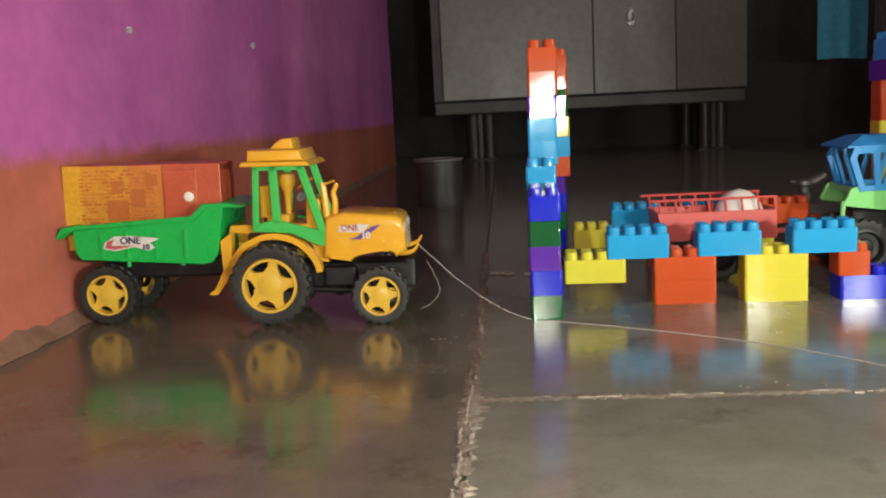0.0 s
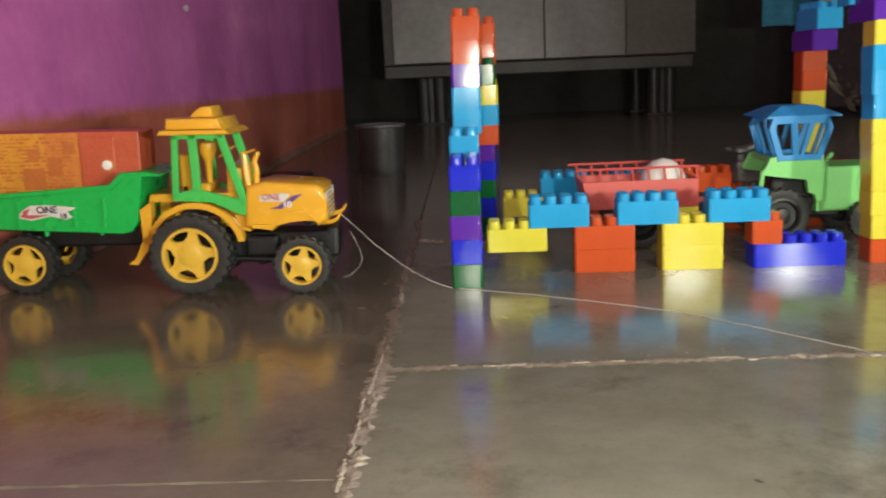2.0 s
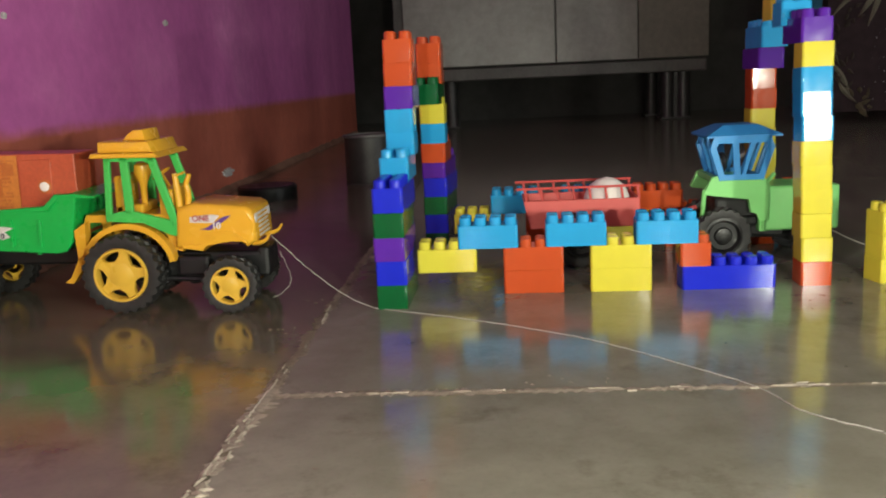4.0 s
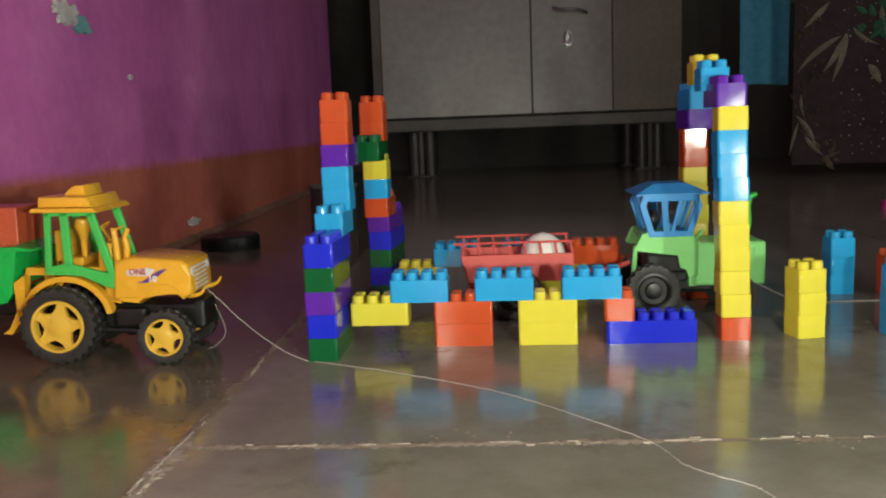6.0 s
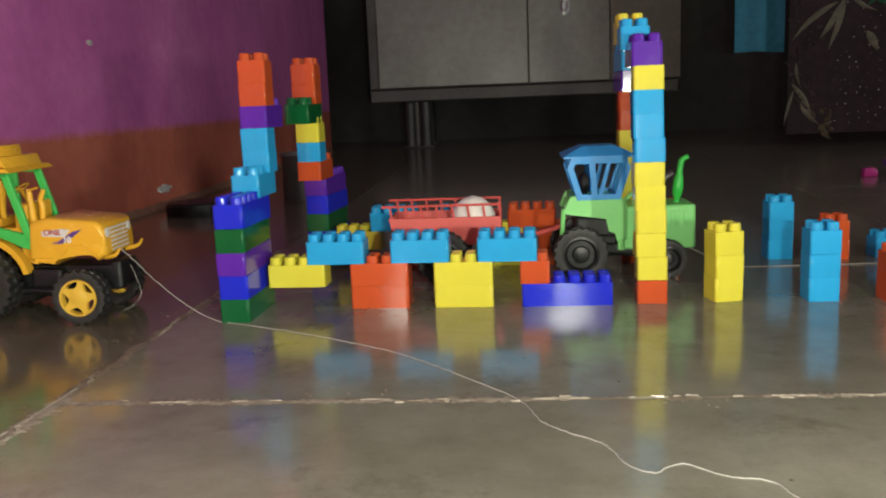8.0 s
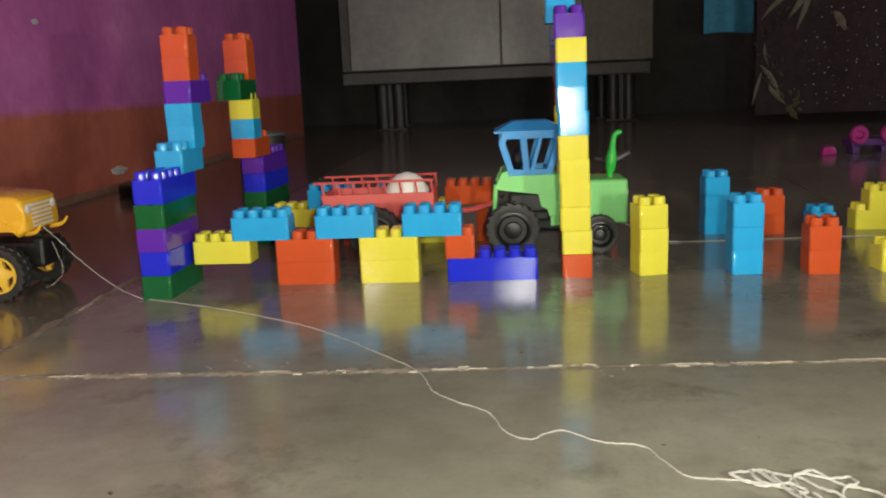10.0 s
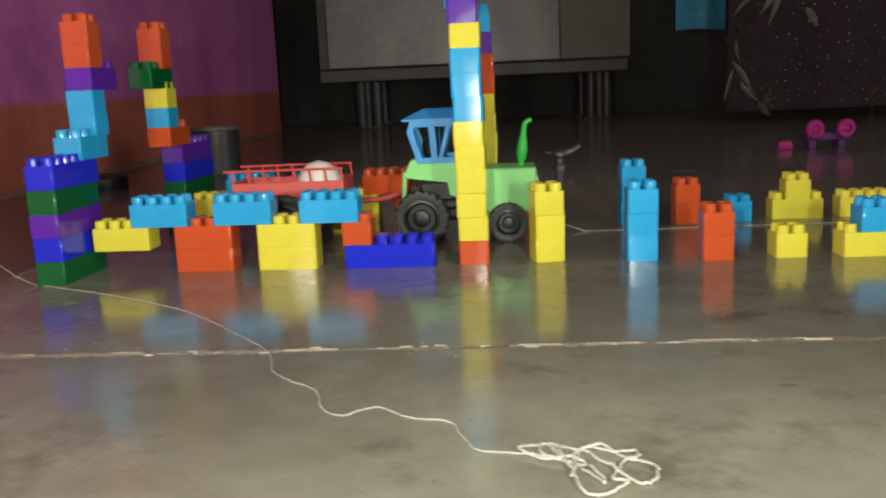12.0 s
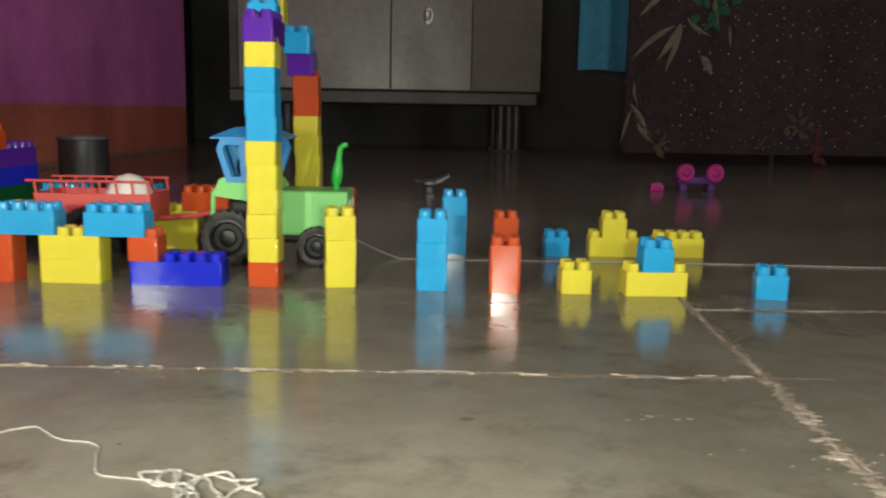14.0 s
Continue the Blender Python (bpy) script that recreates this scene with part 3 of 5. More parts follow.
def brick_mesh(nx, ny, material):
    """The shell of one brick: walls slightly drawn in towards the top, with worn edges."""
    key = (nx, ny, material.name)
    if key not in SHELLS:
        bm = bmesh.new()
        w, d = nx * P - 0.0006, ny * P - 0.0006
        box(bm, -w / 2, w / 2, -d / 2, d / 2, 0.0, H - 0.00004)
        for v in bm.verts:
            k = 0.998 if v.co.z > H / 2 else 1.0
            v.co.x *= k
            v.co.y *= k
        up = [e for e in bm.edges if abs(e.verts[0].co.z - e.verts[1].co.z) > H / 2]
        bmesh.ops.bevel(bm, geom=up, offset=0.0027, segments=4, affect="EDGES", profile=0.5)
        flat = [e for e in bm.edges if abs(e.verts[0].co.z - e.verts[1].co.z) < 1e-5]
        bmesh.ops.bevel(bm, geom=flat, offset=0.00012, segments=1, affect="EDGES", profile=0.5)
        me = bpy.data.meshes.new("toy_brick")
        bm.to_mesh(me)
        bm.free()
        me.materials.append(material)
        for f in me.polygons:
            f.use_smooth = f.area < 4.5e-5 and max(abs(c) for c in f.normal) < 0.999
        SHELLS[key] = me
    return SHELLS[key]


def stud_mesh(material):
    key = ("stud", material.name)
    if key not in SHELLS:
        bm = bmesh.new()
        r = P * 0.385
        lathe(bm, [(r * 1.04, -0.001), (r, 0.0062), (r * 0.96, 0.0076), (r * 0.82, 0.0084)], 14)
        me = bpy.data.meshes.new("stud")
        bmesh.ops.recalc_face_normals(bm, faces=bm.faces)
        bm.to_mesh(me)
        bm.free()
        me.materials.append(material)
        me.polygons.foreach_set("use_smooth", [True] * len(me.polygons))
        me.set_sharp_from_angle(angle=radians(40))
        SHELLS[key] = me
    return SHELLS[key]


WORDS = {"red_plastic": "glossy red", "yellow_plastic": "glossy yellow", "sky_blue_plastic": "glossy sky-blue",
         "ultramarine_plastic": "deep blue", "purple_plastic": "glossy purple", "dark_green_plastic": "dark green"}


def brick(material, nx, ny, x, y, level, yaw=0.0, where="stacked in a toy wall", group="", lean=0.0):
    """One interlocking brick, its middle at x, y, on the given course."""
    ob = new("toy_brick", brick_mesh(nx, ny, material))
    tip = 0.55 * math.sin(911.0 * x + 2.7 * level)  # pressed home unevenly
    ob.matrix_world = pose(x, y, level * H, tip * (level > 0) - lean, 0, yaw)
    long_ = {4: "two-by-two", 8: "two-by-four", 12: "two-by-six"}[nx * ny]
    tagged(ob, "%s plastic %s brick %s" % (WORDS[material.name], long_, where), "toy brick", group)
    for i in range(nx):
        for j in range(ny):
            s = new("stud", stud_mesh(material))
            s.parent = ob
            s.matrix_local = pose((i - (nx - 1) / 2) * P, (j - (ny - 1) / 2) * P, H)
    return ob


# near gate tower: deep base courses, upper courses stepped back over the lane
GATE = "in the near gate tower"


def along(x, y, back, yaw):
    """A place that lies so far back along a turned brick's length."""
    return x - back * math.sin(radians(yaw)), y + back * math.cos(radians(yaw))


def gate_brick(material, ny, fx, fy, level, yaw, where, group):
    """A brick two studs wide whose near end face has its middle at fx, fy."""
    bx, by = along(fx, fy, ny * P / 2, yaw)
    return brick(material, 2, ny, bx, by, level, yaw, where, group)


for lv, mm in enumerate((GREEN, ULTRA, PURPLE, GREEN, ULTRA)):
    gate_brick(mm, 6, 0.101 + 0.0006 * math.sin(lv * 2.1), 0.8685, lv, -3.4 + 1.1 * math.sin(lv * 3), GATE, "near gate tower bricks")
gate_brick(SKY, 4, 0.1045, 0.933, 5, -4, GATE, "near gate tower bricks")
for lv in (6, 7):
    gate_brick(SKY, 2, 0.110, 0.965, lv, -4.9 + 1.6 * (lv - 6), GATE, "near gate tower bricks")
gate_brick(PURPLE, 4, 0.1105, 0.965, 8, -4, GATE, "near gate tower bricks")
for lv in (9, 10):
    gate_brick(RED, 2, 0.1115 + 0.0006 * (lv - 9), 0.965, lv, -4.6 + 1.5 * (lv - 9), GATE, "near gate tower bricks")

# far gate tower across the lane, its upper courses stepped forward
GATE2 = "in the far gate tower"
for lv, mm in enumerate((GREEN, ULTRA, GREEN, ULTRA, PURPLE)):
    gate_brick(mm, 6, 0.138 + 0.0006 * math.sin(lv * 2.7), 1.166, lv, -8, GATE2, "far gate tower bricks")
gate_brick(RED, 4, 0.140, 1.118, 5, -5.5, GATE2, "far gate tower bricks")
for lv, mm in ((6, SKY), (7, YELLOW)):
    gate_brick(mm, 2, 0.1405, 1.118, lv, -5.5, GATE2, "far gate tower bricks")
gate_brick(GREEN, 4, 0.135, 1.086, 8, -5.5, GATE2, "far gate tower bricks")
for lv in (9, 10):
    gate_brick(RED, 2, 0.139, 1.118, lv, -5.5, GATE2, "far gate tower bricks")

# near parapet of the bridge
BR = "in the near bridge parapet"
G = "near bridge parapet bricks"
ROWY = 0.9145 + P


def near_row(x):
    return ROWY - 0.07 * (x - 0.2485)


def far_row(x):
    return 1.147 + P - 0.07 * (x - 0.282)


for mm, nx, bx, lv in ((YELLOW, 4, 0.1580, 1), (RED, 4, 0.2500, 0), (RED, 4, 0.2500, 1), (YELLOW, 4, 0.3415, 0), (YELLOW, 4, 0.3415, 1), (SKY, 4, 0.2025, 2),
                       (SKY, 4, 0.2950, 2), (SKY, 4, 0.3890, 2), (ULTRA, 6, 0.4515, 0), (RED, 2, 0.4180, 1)):
    brick(mm, nx, 2, bx, near_row(bx), lv, -2.2 if nx == 6 else -4, BR, G)

# far parapet
BR = "in the far bridge parapet"
G = "far bridge parapet bricks"
for mm, nx, bx, lv in ((YELLOW, 4, 0.195, 1), (RED, 4, 0.290, 0), (RED, 4, 0.290, 1), (YELLOW, 4, 0.386, 0), (YELLOW, 4, 0.386, 1), (RED, 4, 0.470, 0), (RED, 4, 0.470, 1),
                       (SKY, 4, 0.2445, 2), (SKY, 4, 0.3365, 2), (RED, 4, 0.4295, 2)):
    brick(mm, nx, 2, bx, far_row(bx), lv, -4, BR, G)

# tall arch at the bridge's end
AR = "in the tall near arch post"
G = "near arch post bricks"
AX, AY = 0.5415, 0.8990 + P
POST_LEAN = 0.0011  # the post leans back a little, course by course
for lv, mm in enumerate((RED, YELLOW, YELLOW, YELLOW, YELLOW, YELLOW, SKY, SKY, SKY, YELLOW)):
    brick(mm, 2, 2, AX + 0.0007 * math.sin(lv * 2.3) - 0.0003 * lv, AY + 0.0006 * math.cos(lv * 1.7) + POST_LEAN * lv, lv, -3.8 + 0.7 * math.sin(lv * 4.1), AR, G, min(2.6, 1.3 * lv))
brick(PURPLE, 2, 4, AX - 0.003, AY + P + 10 * POST_LEAN, 10, -3, AR, G)
AR = "in the tall far arch post"
G = "far arch post bricks"
BX, BY = 0.5615, 1.128 + P
for lv, mm in enumerate((RED, SKY, SKY, YELLOW, YELLOW, YELLOW, YELLOW, RED, RED)):
    brick(mm, 2, 2, BX + 0.0007 * math.sin(lv * 1.9) - 0.0004 * lv, BY, lv, -2.5 + 0.7 * math.sin(lv * 3.7), AR, G)
brick(PURPLE, 2, 4, BX - 0.006, BY - P, 9, 0, AR, G)
brick(SKY, 2, 4, BX - 0.008, BY - 2 * P, 10, 0, AR, G)
brick(SKY, 2, 2, AX - 0.008, AY + 3.6 * P, 10.75, -1, "bridging the top of the arch", "arch top bricks")
brick(YELLOW, 2, 2, AX - 0.006, AY + 6.0 * P, 11.1, -1, "on top of the arch", "arch top bricks")


def post(material, n, x, y, yaw, where, group):
    for lv in range(n):
        brick(material, 2, 2, x + 0.0003 * math.sin(lv * 2 + x * 40), y, lv, yaw + 0.4 * math.sin(lv * 3 + x * 50), where, group)


NEAR, FAR = "in a near roadside bollard", "in a far roadside bollard"
post(YELLOW, 3, 0.6185, 0.899 + P, 10, NEAR, "near bollard bricks")
post(SKY, 3, 0.7155, 0.887 + P, -2.2, NEAR, "near bollard bricks")
post(RED, 2, 0.790, 0.8755 + P, -4, NEAR, "near bollard bricks")
post(YELLOW, 1, 0.8635, 0.877 + P, 0, NEAR, "near bollard bricks")
brick(YELLOW, 4, 2, 0.9440, 0.869 + P, 0, 1, "lying on the stone floor", "near bollard bricks")
brick(SKY, 2, 2, 0.9450, 0.870 + P, 1, 0, "on a yellow brick", "near bollard bricks")
brick(SKY, 2, 2, 1.0620, 0.857 + P, 0, -14, "alone on the stone floor", "near bollard bricks")
post(RED, 3, 0.6055, 1.124 + P, -4, FAR, "far bollard bricks")
post(SKY, 3, 0.7490, 1.121 + P, 0, FAR, "far bollard bricks")
post(RED, 2, 0.8150, 1.107 + P, 0, FAR, "far bollard bricks")
post(SKY, 1, 0.8820, 1.112 + P, 0, FAR, "far bollard bricks")
brick(YELLOW, 4, 2, 0.957, 1.115 + P, 0, -3, "lying behind the lane", "far bollard bricks")
brick(YELLOW, 2, 2, 0.957, 1.115 + P, 1, -3, "on another yellow brick", "far bollard bricks")
brick(YELLOW, 4, 2, 1.0425, 1.114 + P, 0, -3, "lying behind the lane", "far bollard bricks")


# ---- wheels ----
def tyre(r, w, m, parent, lugs, label):
    """A tyre lying about the y axis of m, with slanted tread lugs; its middle is m's origin."""
    turn = m @ pose(0, 0, 0, 90, 0, 0)
    bm = bmesh.new()
    n = lugs * 4
    rows = [(0.62, -0.42, 0), (0.80, -0.5, 0), (0.93, -0.47, 1), (0.945, -0.40, 1), (0.945, -0.2, 1), (0.945, -0.02, 1), (0.945, 0.02, 2), (0.945, 0.2, 2), (0.945, 0.40, 2), (0.93, 0.47, 2), (0.80, 0.5, 0), (0.62, 0.42, 0)]
    rings = []
    for rr, ww, side in rows:
        ring = []
        for i in range(n):
            a = 2 * math.pi * (i + (2 if side == 2 else 0) + 2.2 * abs(ww)) / n
            up = 0.06 if side and i % 4 < 2 else 0.0
            ring.append(bm.verts.new(turn @ Vector((r * (rr + up) * math.cos(a), r * (rr + up) * math.sin(a), ww * w))))
        rings.append(ring)
    for p, q in zip(rings, rings[1:] + rings[:1]):
        for i in range(n):
            bm.faces.new((p[i], p[(i + 1) % n], q[(i + 1) % n], q[i]))
    return part("wheel", bm, RUBBER, parent, label, True)


def star_rim(r, w, m, parent, material):
    """A wheel disc with a rolled ring and five broad flared spokes."""
    turn = m @ pose(0, 0, 0, 90, 0, 0)
    bm = bmesh.new()
    lathe(bm, [(r * 0.86, w * 0.30), (r * 0.90, w * 0.52), (r * 0.98, w * 0.53), (r * 1.02, w * 0.44), (r * 1.02, w * 0.1), (r * 0.86, w * 0.1)], 40, turn, True)
    lathe(bm, [(r * 0.50, w * 0.2), (r * 0.50, w * 0.40), (r * 0.30, w * 0.46), (r * 0.12, w * 0.48)], 24, turn)
    for i in range(5):
        a = 90 + 72 * i
        mm = turn @ pose(0, 0, 0, 0, 0, a)
        pts = [(0.20, 0.36), (0.46, 0.30), (0.68, 0.17), (0.92, 0.17)]
        lo = [mm @ Vector((r * u, r * v, w * 0.2)) for u, v in pts] + [mm @ Vector((r * u, -r * v, w * 0.2)) for u, v in pts[::-1]]
        hi = [mm @ Vector((r * u, r * v, w * (0.46 - 0.06 * math.sin(u * 3)))) for u, v in pts] + [mm @ Vector((r * u, -r * v, w * (0.46 - 0.06 * math.sin(u * 3)))) for u, v in pts[::-1]]
        A, B = [bm.verts.new(c) for c in lo], [bm.verts.new(c) for c in hi]
        bm.faces.new(A)
        bm.faces.new(B[::-1])
        for k in range(8):
            bm.faces.new((A[k], B[k], B[(k + 1) % 8], A[(k + 1) % 8]))
    return part("rim", bm, material, parent, "yellow five-spoke rim", True)


def dish_rim(r, w, m, parent, material):
    turn = m @ pose(0, 0, 0, 90, 0, 0)
    bm = lathe(bmesh.new(), [(r, w * 0.1), (r, w * 0.46), (r * 0.86, w * 0.48), (r * 0.74, w * 0.30), (r * 0.48, w * 0.30), (r * 0.42, w * 0.46), (r * 0.2, w * 0.52), (r * 0.08, w * 0.52)], 32, turn)
    return part("rim", bm, material, parent, "", True)


def wheel_pair(x, z, r, w, y0, y1, parent, kind, material, lugs):
    for y, s in ((y0, 0), (y1, 180)):
        m = pose(x, y, z, 0, 11 if s == 0 else 40, s)
        t = tyre(r, w, m, parent, lugs, "black ribbed rubber tyre")
        (star_rim if kind == "star" else dish_rim)(r * 0.68, w, m, t, material)
    part("axle", tube(bmesh.new(), [(x, y0, z), (x, y1, z)], r * 0.12, 10), BLACK, parent)


def ring_arc(bm, cx, cz, r0, r1, a0, a1, y0, y1, n=18):
    """A curved band in the xz plane, from y0 to y1."""
    pts = [(cx + r1 * math.cos(radians(a0 + (a1 - a0) * i / n)), cz + r1 * math.sin(radians(a0 + (a1 - a0) * i / n))) for i in range(n + 1)]
    pts += [(cx + r0 * math.cos(radians(a1 - (a1 - a0) * i / n)), cz + r0 * math.sin(radians(a1 - (a1 - a0) * i / n))) for i in range(n + 1)]
    return prism(bm, pts, y0, y1)


# ---- yellow tractor ----
def yellow_tractor():
    top = empty("toy_tractor", pose(-0.176, 0.0, 0.0049, 0, 1.37, 0), "yellow toy tractor with a green cab frame on black tyres", "toy tractor")
    NY, FYY = 0.880, 0.975  # near and far wheel middles
    wheel_pair(0.0, 0.0420, 0.0408, 0.026, NY, FYY, top, "star", RIMYEL, 24)
    wheel_pair(0.1105, 0.029, 0.029, 0.022, NY, FYY, top, "star", RIMYEL, 20)
    y0, y1 = 0.888, 0.967
    # black chassis
    bm = bmesh.new()
    box(bm, -0.05, 0.14, 0.905, 0.95, 0.030, 0.058, 0.004)
    box(bm, 0.05, 0.085, 0.892, 0.963, 0.034, 0.056, 0.004)
    part("chassis", bm, BLACK, top, "black plastic chassis")
    # bonnet
    bm = prism(bmesh.new(), [(0.052, 0.066), (0.055, 0.107), (0.074, 0.1120), (0.127, 0.1075), (0.1335, 0.1035), (0.1355, 0.090), (0.137, 0.072), (0.126, 0.065), (0.113, 0.077), (0.096, 0.075), (0.080, 0.061)], y0, y1, 0.005, 3)
    part("bonnet", bm, AMBER, top, "", True)
    bm = bmesh.new()
    for i in range(6):
        box(bm, 0.1335 - 0.0004 * i, 0.1372 - 0.0004 * i, 0.905, 0.95, 0.074 + i * 0.0045, 0.0763 + i * 0.0045)
    part("grille", bm, STICKER, top, "silver front grille bars")
    part("bumper", tube(bmesh.new(), smooth_path([(0.130, 0.90, 0.068), (0.139, 0.897, 0.069), (0.145, 0.896, 0.072), (0.149, 0.896, 0.078)]), 0.0030, 8, 0.0012), AMBER, top, "hooked front bumper", True)
    part("bumper", tube(bmesh.new(), smooth_path([(0.130, 0.955, 0.068), (0.139, 0.958, 0.069), (0.145, 0.959, 0.072), (0.149, 0.959, 0.078)]), 0.0030, 8, 0.0012), AMBER, top, "hooked front bumper", True)
    part("bonnet_crease", prism(bmesh.new(), [(0.060, 0.0655), (0.060, 0.069), (0.079, 0.069), (0.096, 0.082), (0.113, 0.083), (0.127, 0.072), (0.127, 0.0685), (0.113, 0.0795), (0.096, 0.078), (0.080, 0.0630)], y0 - 0.0015, y0 + 0.002), AMBER, top)
    # rear mudguards
    for ya, yb in ((0.8865, 0.900), (0.955, 0.9685)):
        bm = ring_arc(bmesh.new(), 0.002, 0.042, 0.0445, 0.0505, 12, 168, ya, yb)
        prism(bm, [(-0.050, 0.056), (-0.043, 0.060), (-0.047, 0.044), (-0.058, 0.030), (-0.067, 0.031), (-0.060, 0.036)], ya, yb)
        prism(bm, [(-0.052, 0.086), (-0.040, 0.094), (-0.042, 0.052), (-0.050, 0.050)], ya, yb)
        part("mudguard", bm, AMBER, top)
    bm = prism(bmesh.new(), [(-0.046, 0.092), (-0.044, 0.100), (0.052, 0.100), (0.056, 0.092), (0.056, 0.060), (0.046, 0.062), (0.040, 0.078), (0.022, 0.092)], 0.900, 0.955)
    part("cab_floor", bm, AMBER, top)
    # underside and small fittings
    bm = bmesh.new()
    for x in (0.030, 0.062, 0.090):
        box(bm, x, x + 0.010, 0.894, 0.961, 0.026, 0.042, 0.002)
    tube(bm, [(0.02, 0.893, 0.034), (0.10, 0.893, 0.030)], 0.003, 8)
    tube(bm, [(0.02, 0.962, 0.034), (0.10, 0.962, 0.030)], 0.003, 8)
    part("underframe", bm, BLACK, top, "black moulded underframe")
    part("hitch", tube(bmesh.new(), [(-0.05, 0.928, 0.045), (-0.075, 0.928, 0.050)], 0.004), BLACK, top)
    for yy in (0.899, 0.956):
        part("headlamp", lathe(bmesh.new(), [(0.0055, 0), (0.0055, 0.0018), (0.003, 0.0026)], 16, pose(0.1335, yy, 0.094, 0, 90, 0)), STICKER, top, "small silver headlamp", True)
    part("front_weight", new_box(0.132, 0.145, 0.905, 0.951, 0.030, 0.062, 0.004), BLACK, top)
    # green cab frame: a sill and raked pillars on both sides
    for ya, yb in ((0.890, 0.8955), (0.9595, 0.965)):
        bm = bmesh.new()
        prism(bm, [(-0.019, 0.094), (-0.019, 0.101), (0.005, 0.106), (0.050, 0.094), (0.059, 0.084), (0.059, 0.076), (0.045, 0.080), (0.020, 0.093)], ya, yb, 0.0008, 1)
        for a, b, w in (((-0.016, 0.098), (-0.013, 0.163), 0.0065), ((0.006, 0.102), (0.004, 0.163), 0.0085), ((0.054, 0.088), (0.031, 0.163), 0.0085)):
            prism(bm, [(a[0] - w / 2, a[1]), (a[0] + w / 2, a[1]), (b[0] + w / 2, b[1]), (b[0] - w / 2, b[1])], ya, yb, 0.0008, 1)
        prism(bm, [(-0.016, 0.156), (-0.016, 0.163), (0.036, 0.163), (0.036, 0.156)], ya, yb)
        part("cab_frame", bm, CABGREEN, top, "pale green cab pillars")
    # roof
    bm = prism(bmesh.new(), [(-0.0205, 0.1650), (-0.0195, 0.1765), (0.0320, 0.1765), (0.0370, 0.1650)], 0.886, 0.969, 0.003, 2)
    part("roof", bm, AMBER, top, "", True)
    bm = prism(bmesh.new(), [(-0.0265, 0.1605), (-0.0245, 0.1650), (0.0400, 0.1650), (0.0450, 0.1605)], 0.879, 0.976, 0.001, 1)
    part("roof_brim", bm, AMBER, top)
    bm = prism(bmesh.new(), [(-0.001, 0.1765), (0.005, 0.183), (0.011, 0.1870), (0.021, 0.1875), (0.0235, 0.1765)], 0.905, 0.952, 0.002, 2)
    part("beacon", bm, AMBER, top, "raised yellow roof beacon", True)
    # seats, wheel, exhaust
    bm = bmesh.new()
    box(bm, -0.014, -0.004, 0.905, 0.950, 0.100, 0.140, 0.003)
    box(bm, -0.014, 0.016, 0.905, 0.950, 0.100, 0.110, 0.003)
    box(bm, 0.034, 0.050, 0.900, 0.955, 0.098, 0.126, 0.003)
    part("seat", bm, AMBER, top)
    bm = lathe(bmesh.new(), [(0.003, 0.108), (0.004, 0.130), (0.009, 0.142), (0.008, 0.150), (0.004, 0.152)], 14, pose(0.013, 0.918, 0))
    part("headrest", bm, AMBER, top, "", True)
    part("steering_wheel", lathe(bmesh.new(), [(0.010, -0.001), (0.0115, 0), (0.010, 0.001), (0.0088, 0)], 22, pose(0.030, 0.926, 0.140, 0, -35, 0), True), AMBER, top, "", True)
    part("steering_column", tube(bmesh.new(), [(0.030, 0.926, 0.140), (0.042, 0.926, 0.118)], 0.002), AMBER, top)
    part("exhaust", tube(bmesh.new(), smooth_path([(0.063, 0.905, 0.104), (0.0640, 0.905, 0.122), (0.0625, 0.905, 0.130), (0.0655, 0.905, 0.138), (0.0665, 0.905, 0.141)]), 0.0036, 10, 0.0022), AMBER, top, "", True)
    part("windscreen_post", tube(bmesh.new(), [(0.056, 0.900, 0.105), (0.053, 0.900, 0.142)], 0.004, 8, 0.003), AMBER, top)
    part("wiper", tube(bmesh.new(), [(0.054, 0.898, 0.140), (0.066, 0.894, 0.144)], 0.0011, 6), AMBER, top)
    # bonnet sticker
    st = part("sticker", prism(bmesh.new(), [(0.0690, 0.0925), (0.0690, 0.0980), (0.0910, 0.1005), (0.1000, 0.0990), (0.0930, 0.0915)], y0 - 0.0006, y0 + 0.001), STICKER, top, "silver decal with printed letters")
    part("sticker_flash", prism(bmesh.new(), [(0.0790, 0.0850), (0.0860, 0.0865), (0.1030, 0.0975), (0.1125, 0.0995), (0.1030, 0.0920), (0.0900, 0.0843)], y0 - 0.0010, y0 + 0.001), STICKER_VIOLET, st, "violet flash on the decal")
    text_part("lettering", "ONE", 0.0085, STICKER_RED, st, pose(0.0805, y0 - 0.0012, 0.0963, 90, 0, 0))
    text_part("lettering", "10", 0.0092, WHITE, st, pose(0.0965, y0 - 0.0019, 0.0885, 90, 0, 0))
    return top


yellow_tractor()


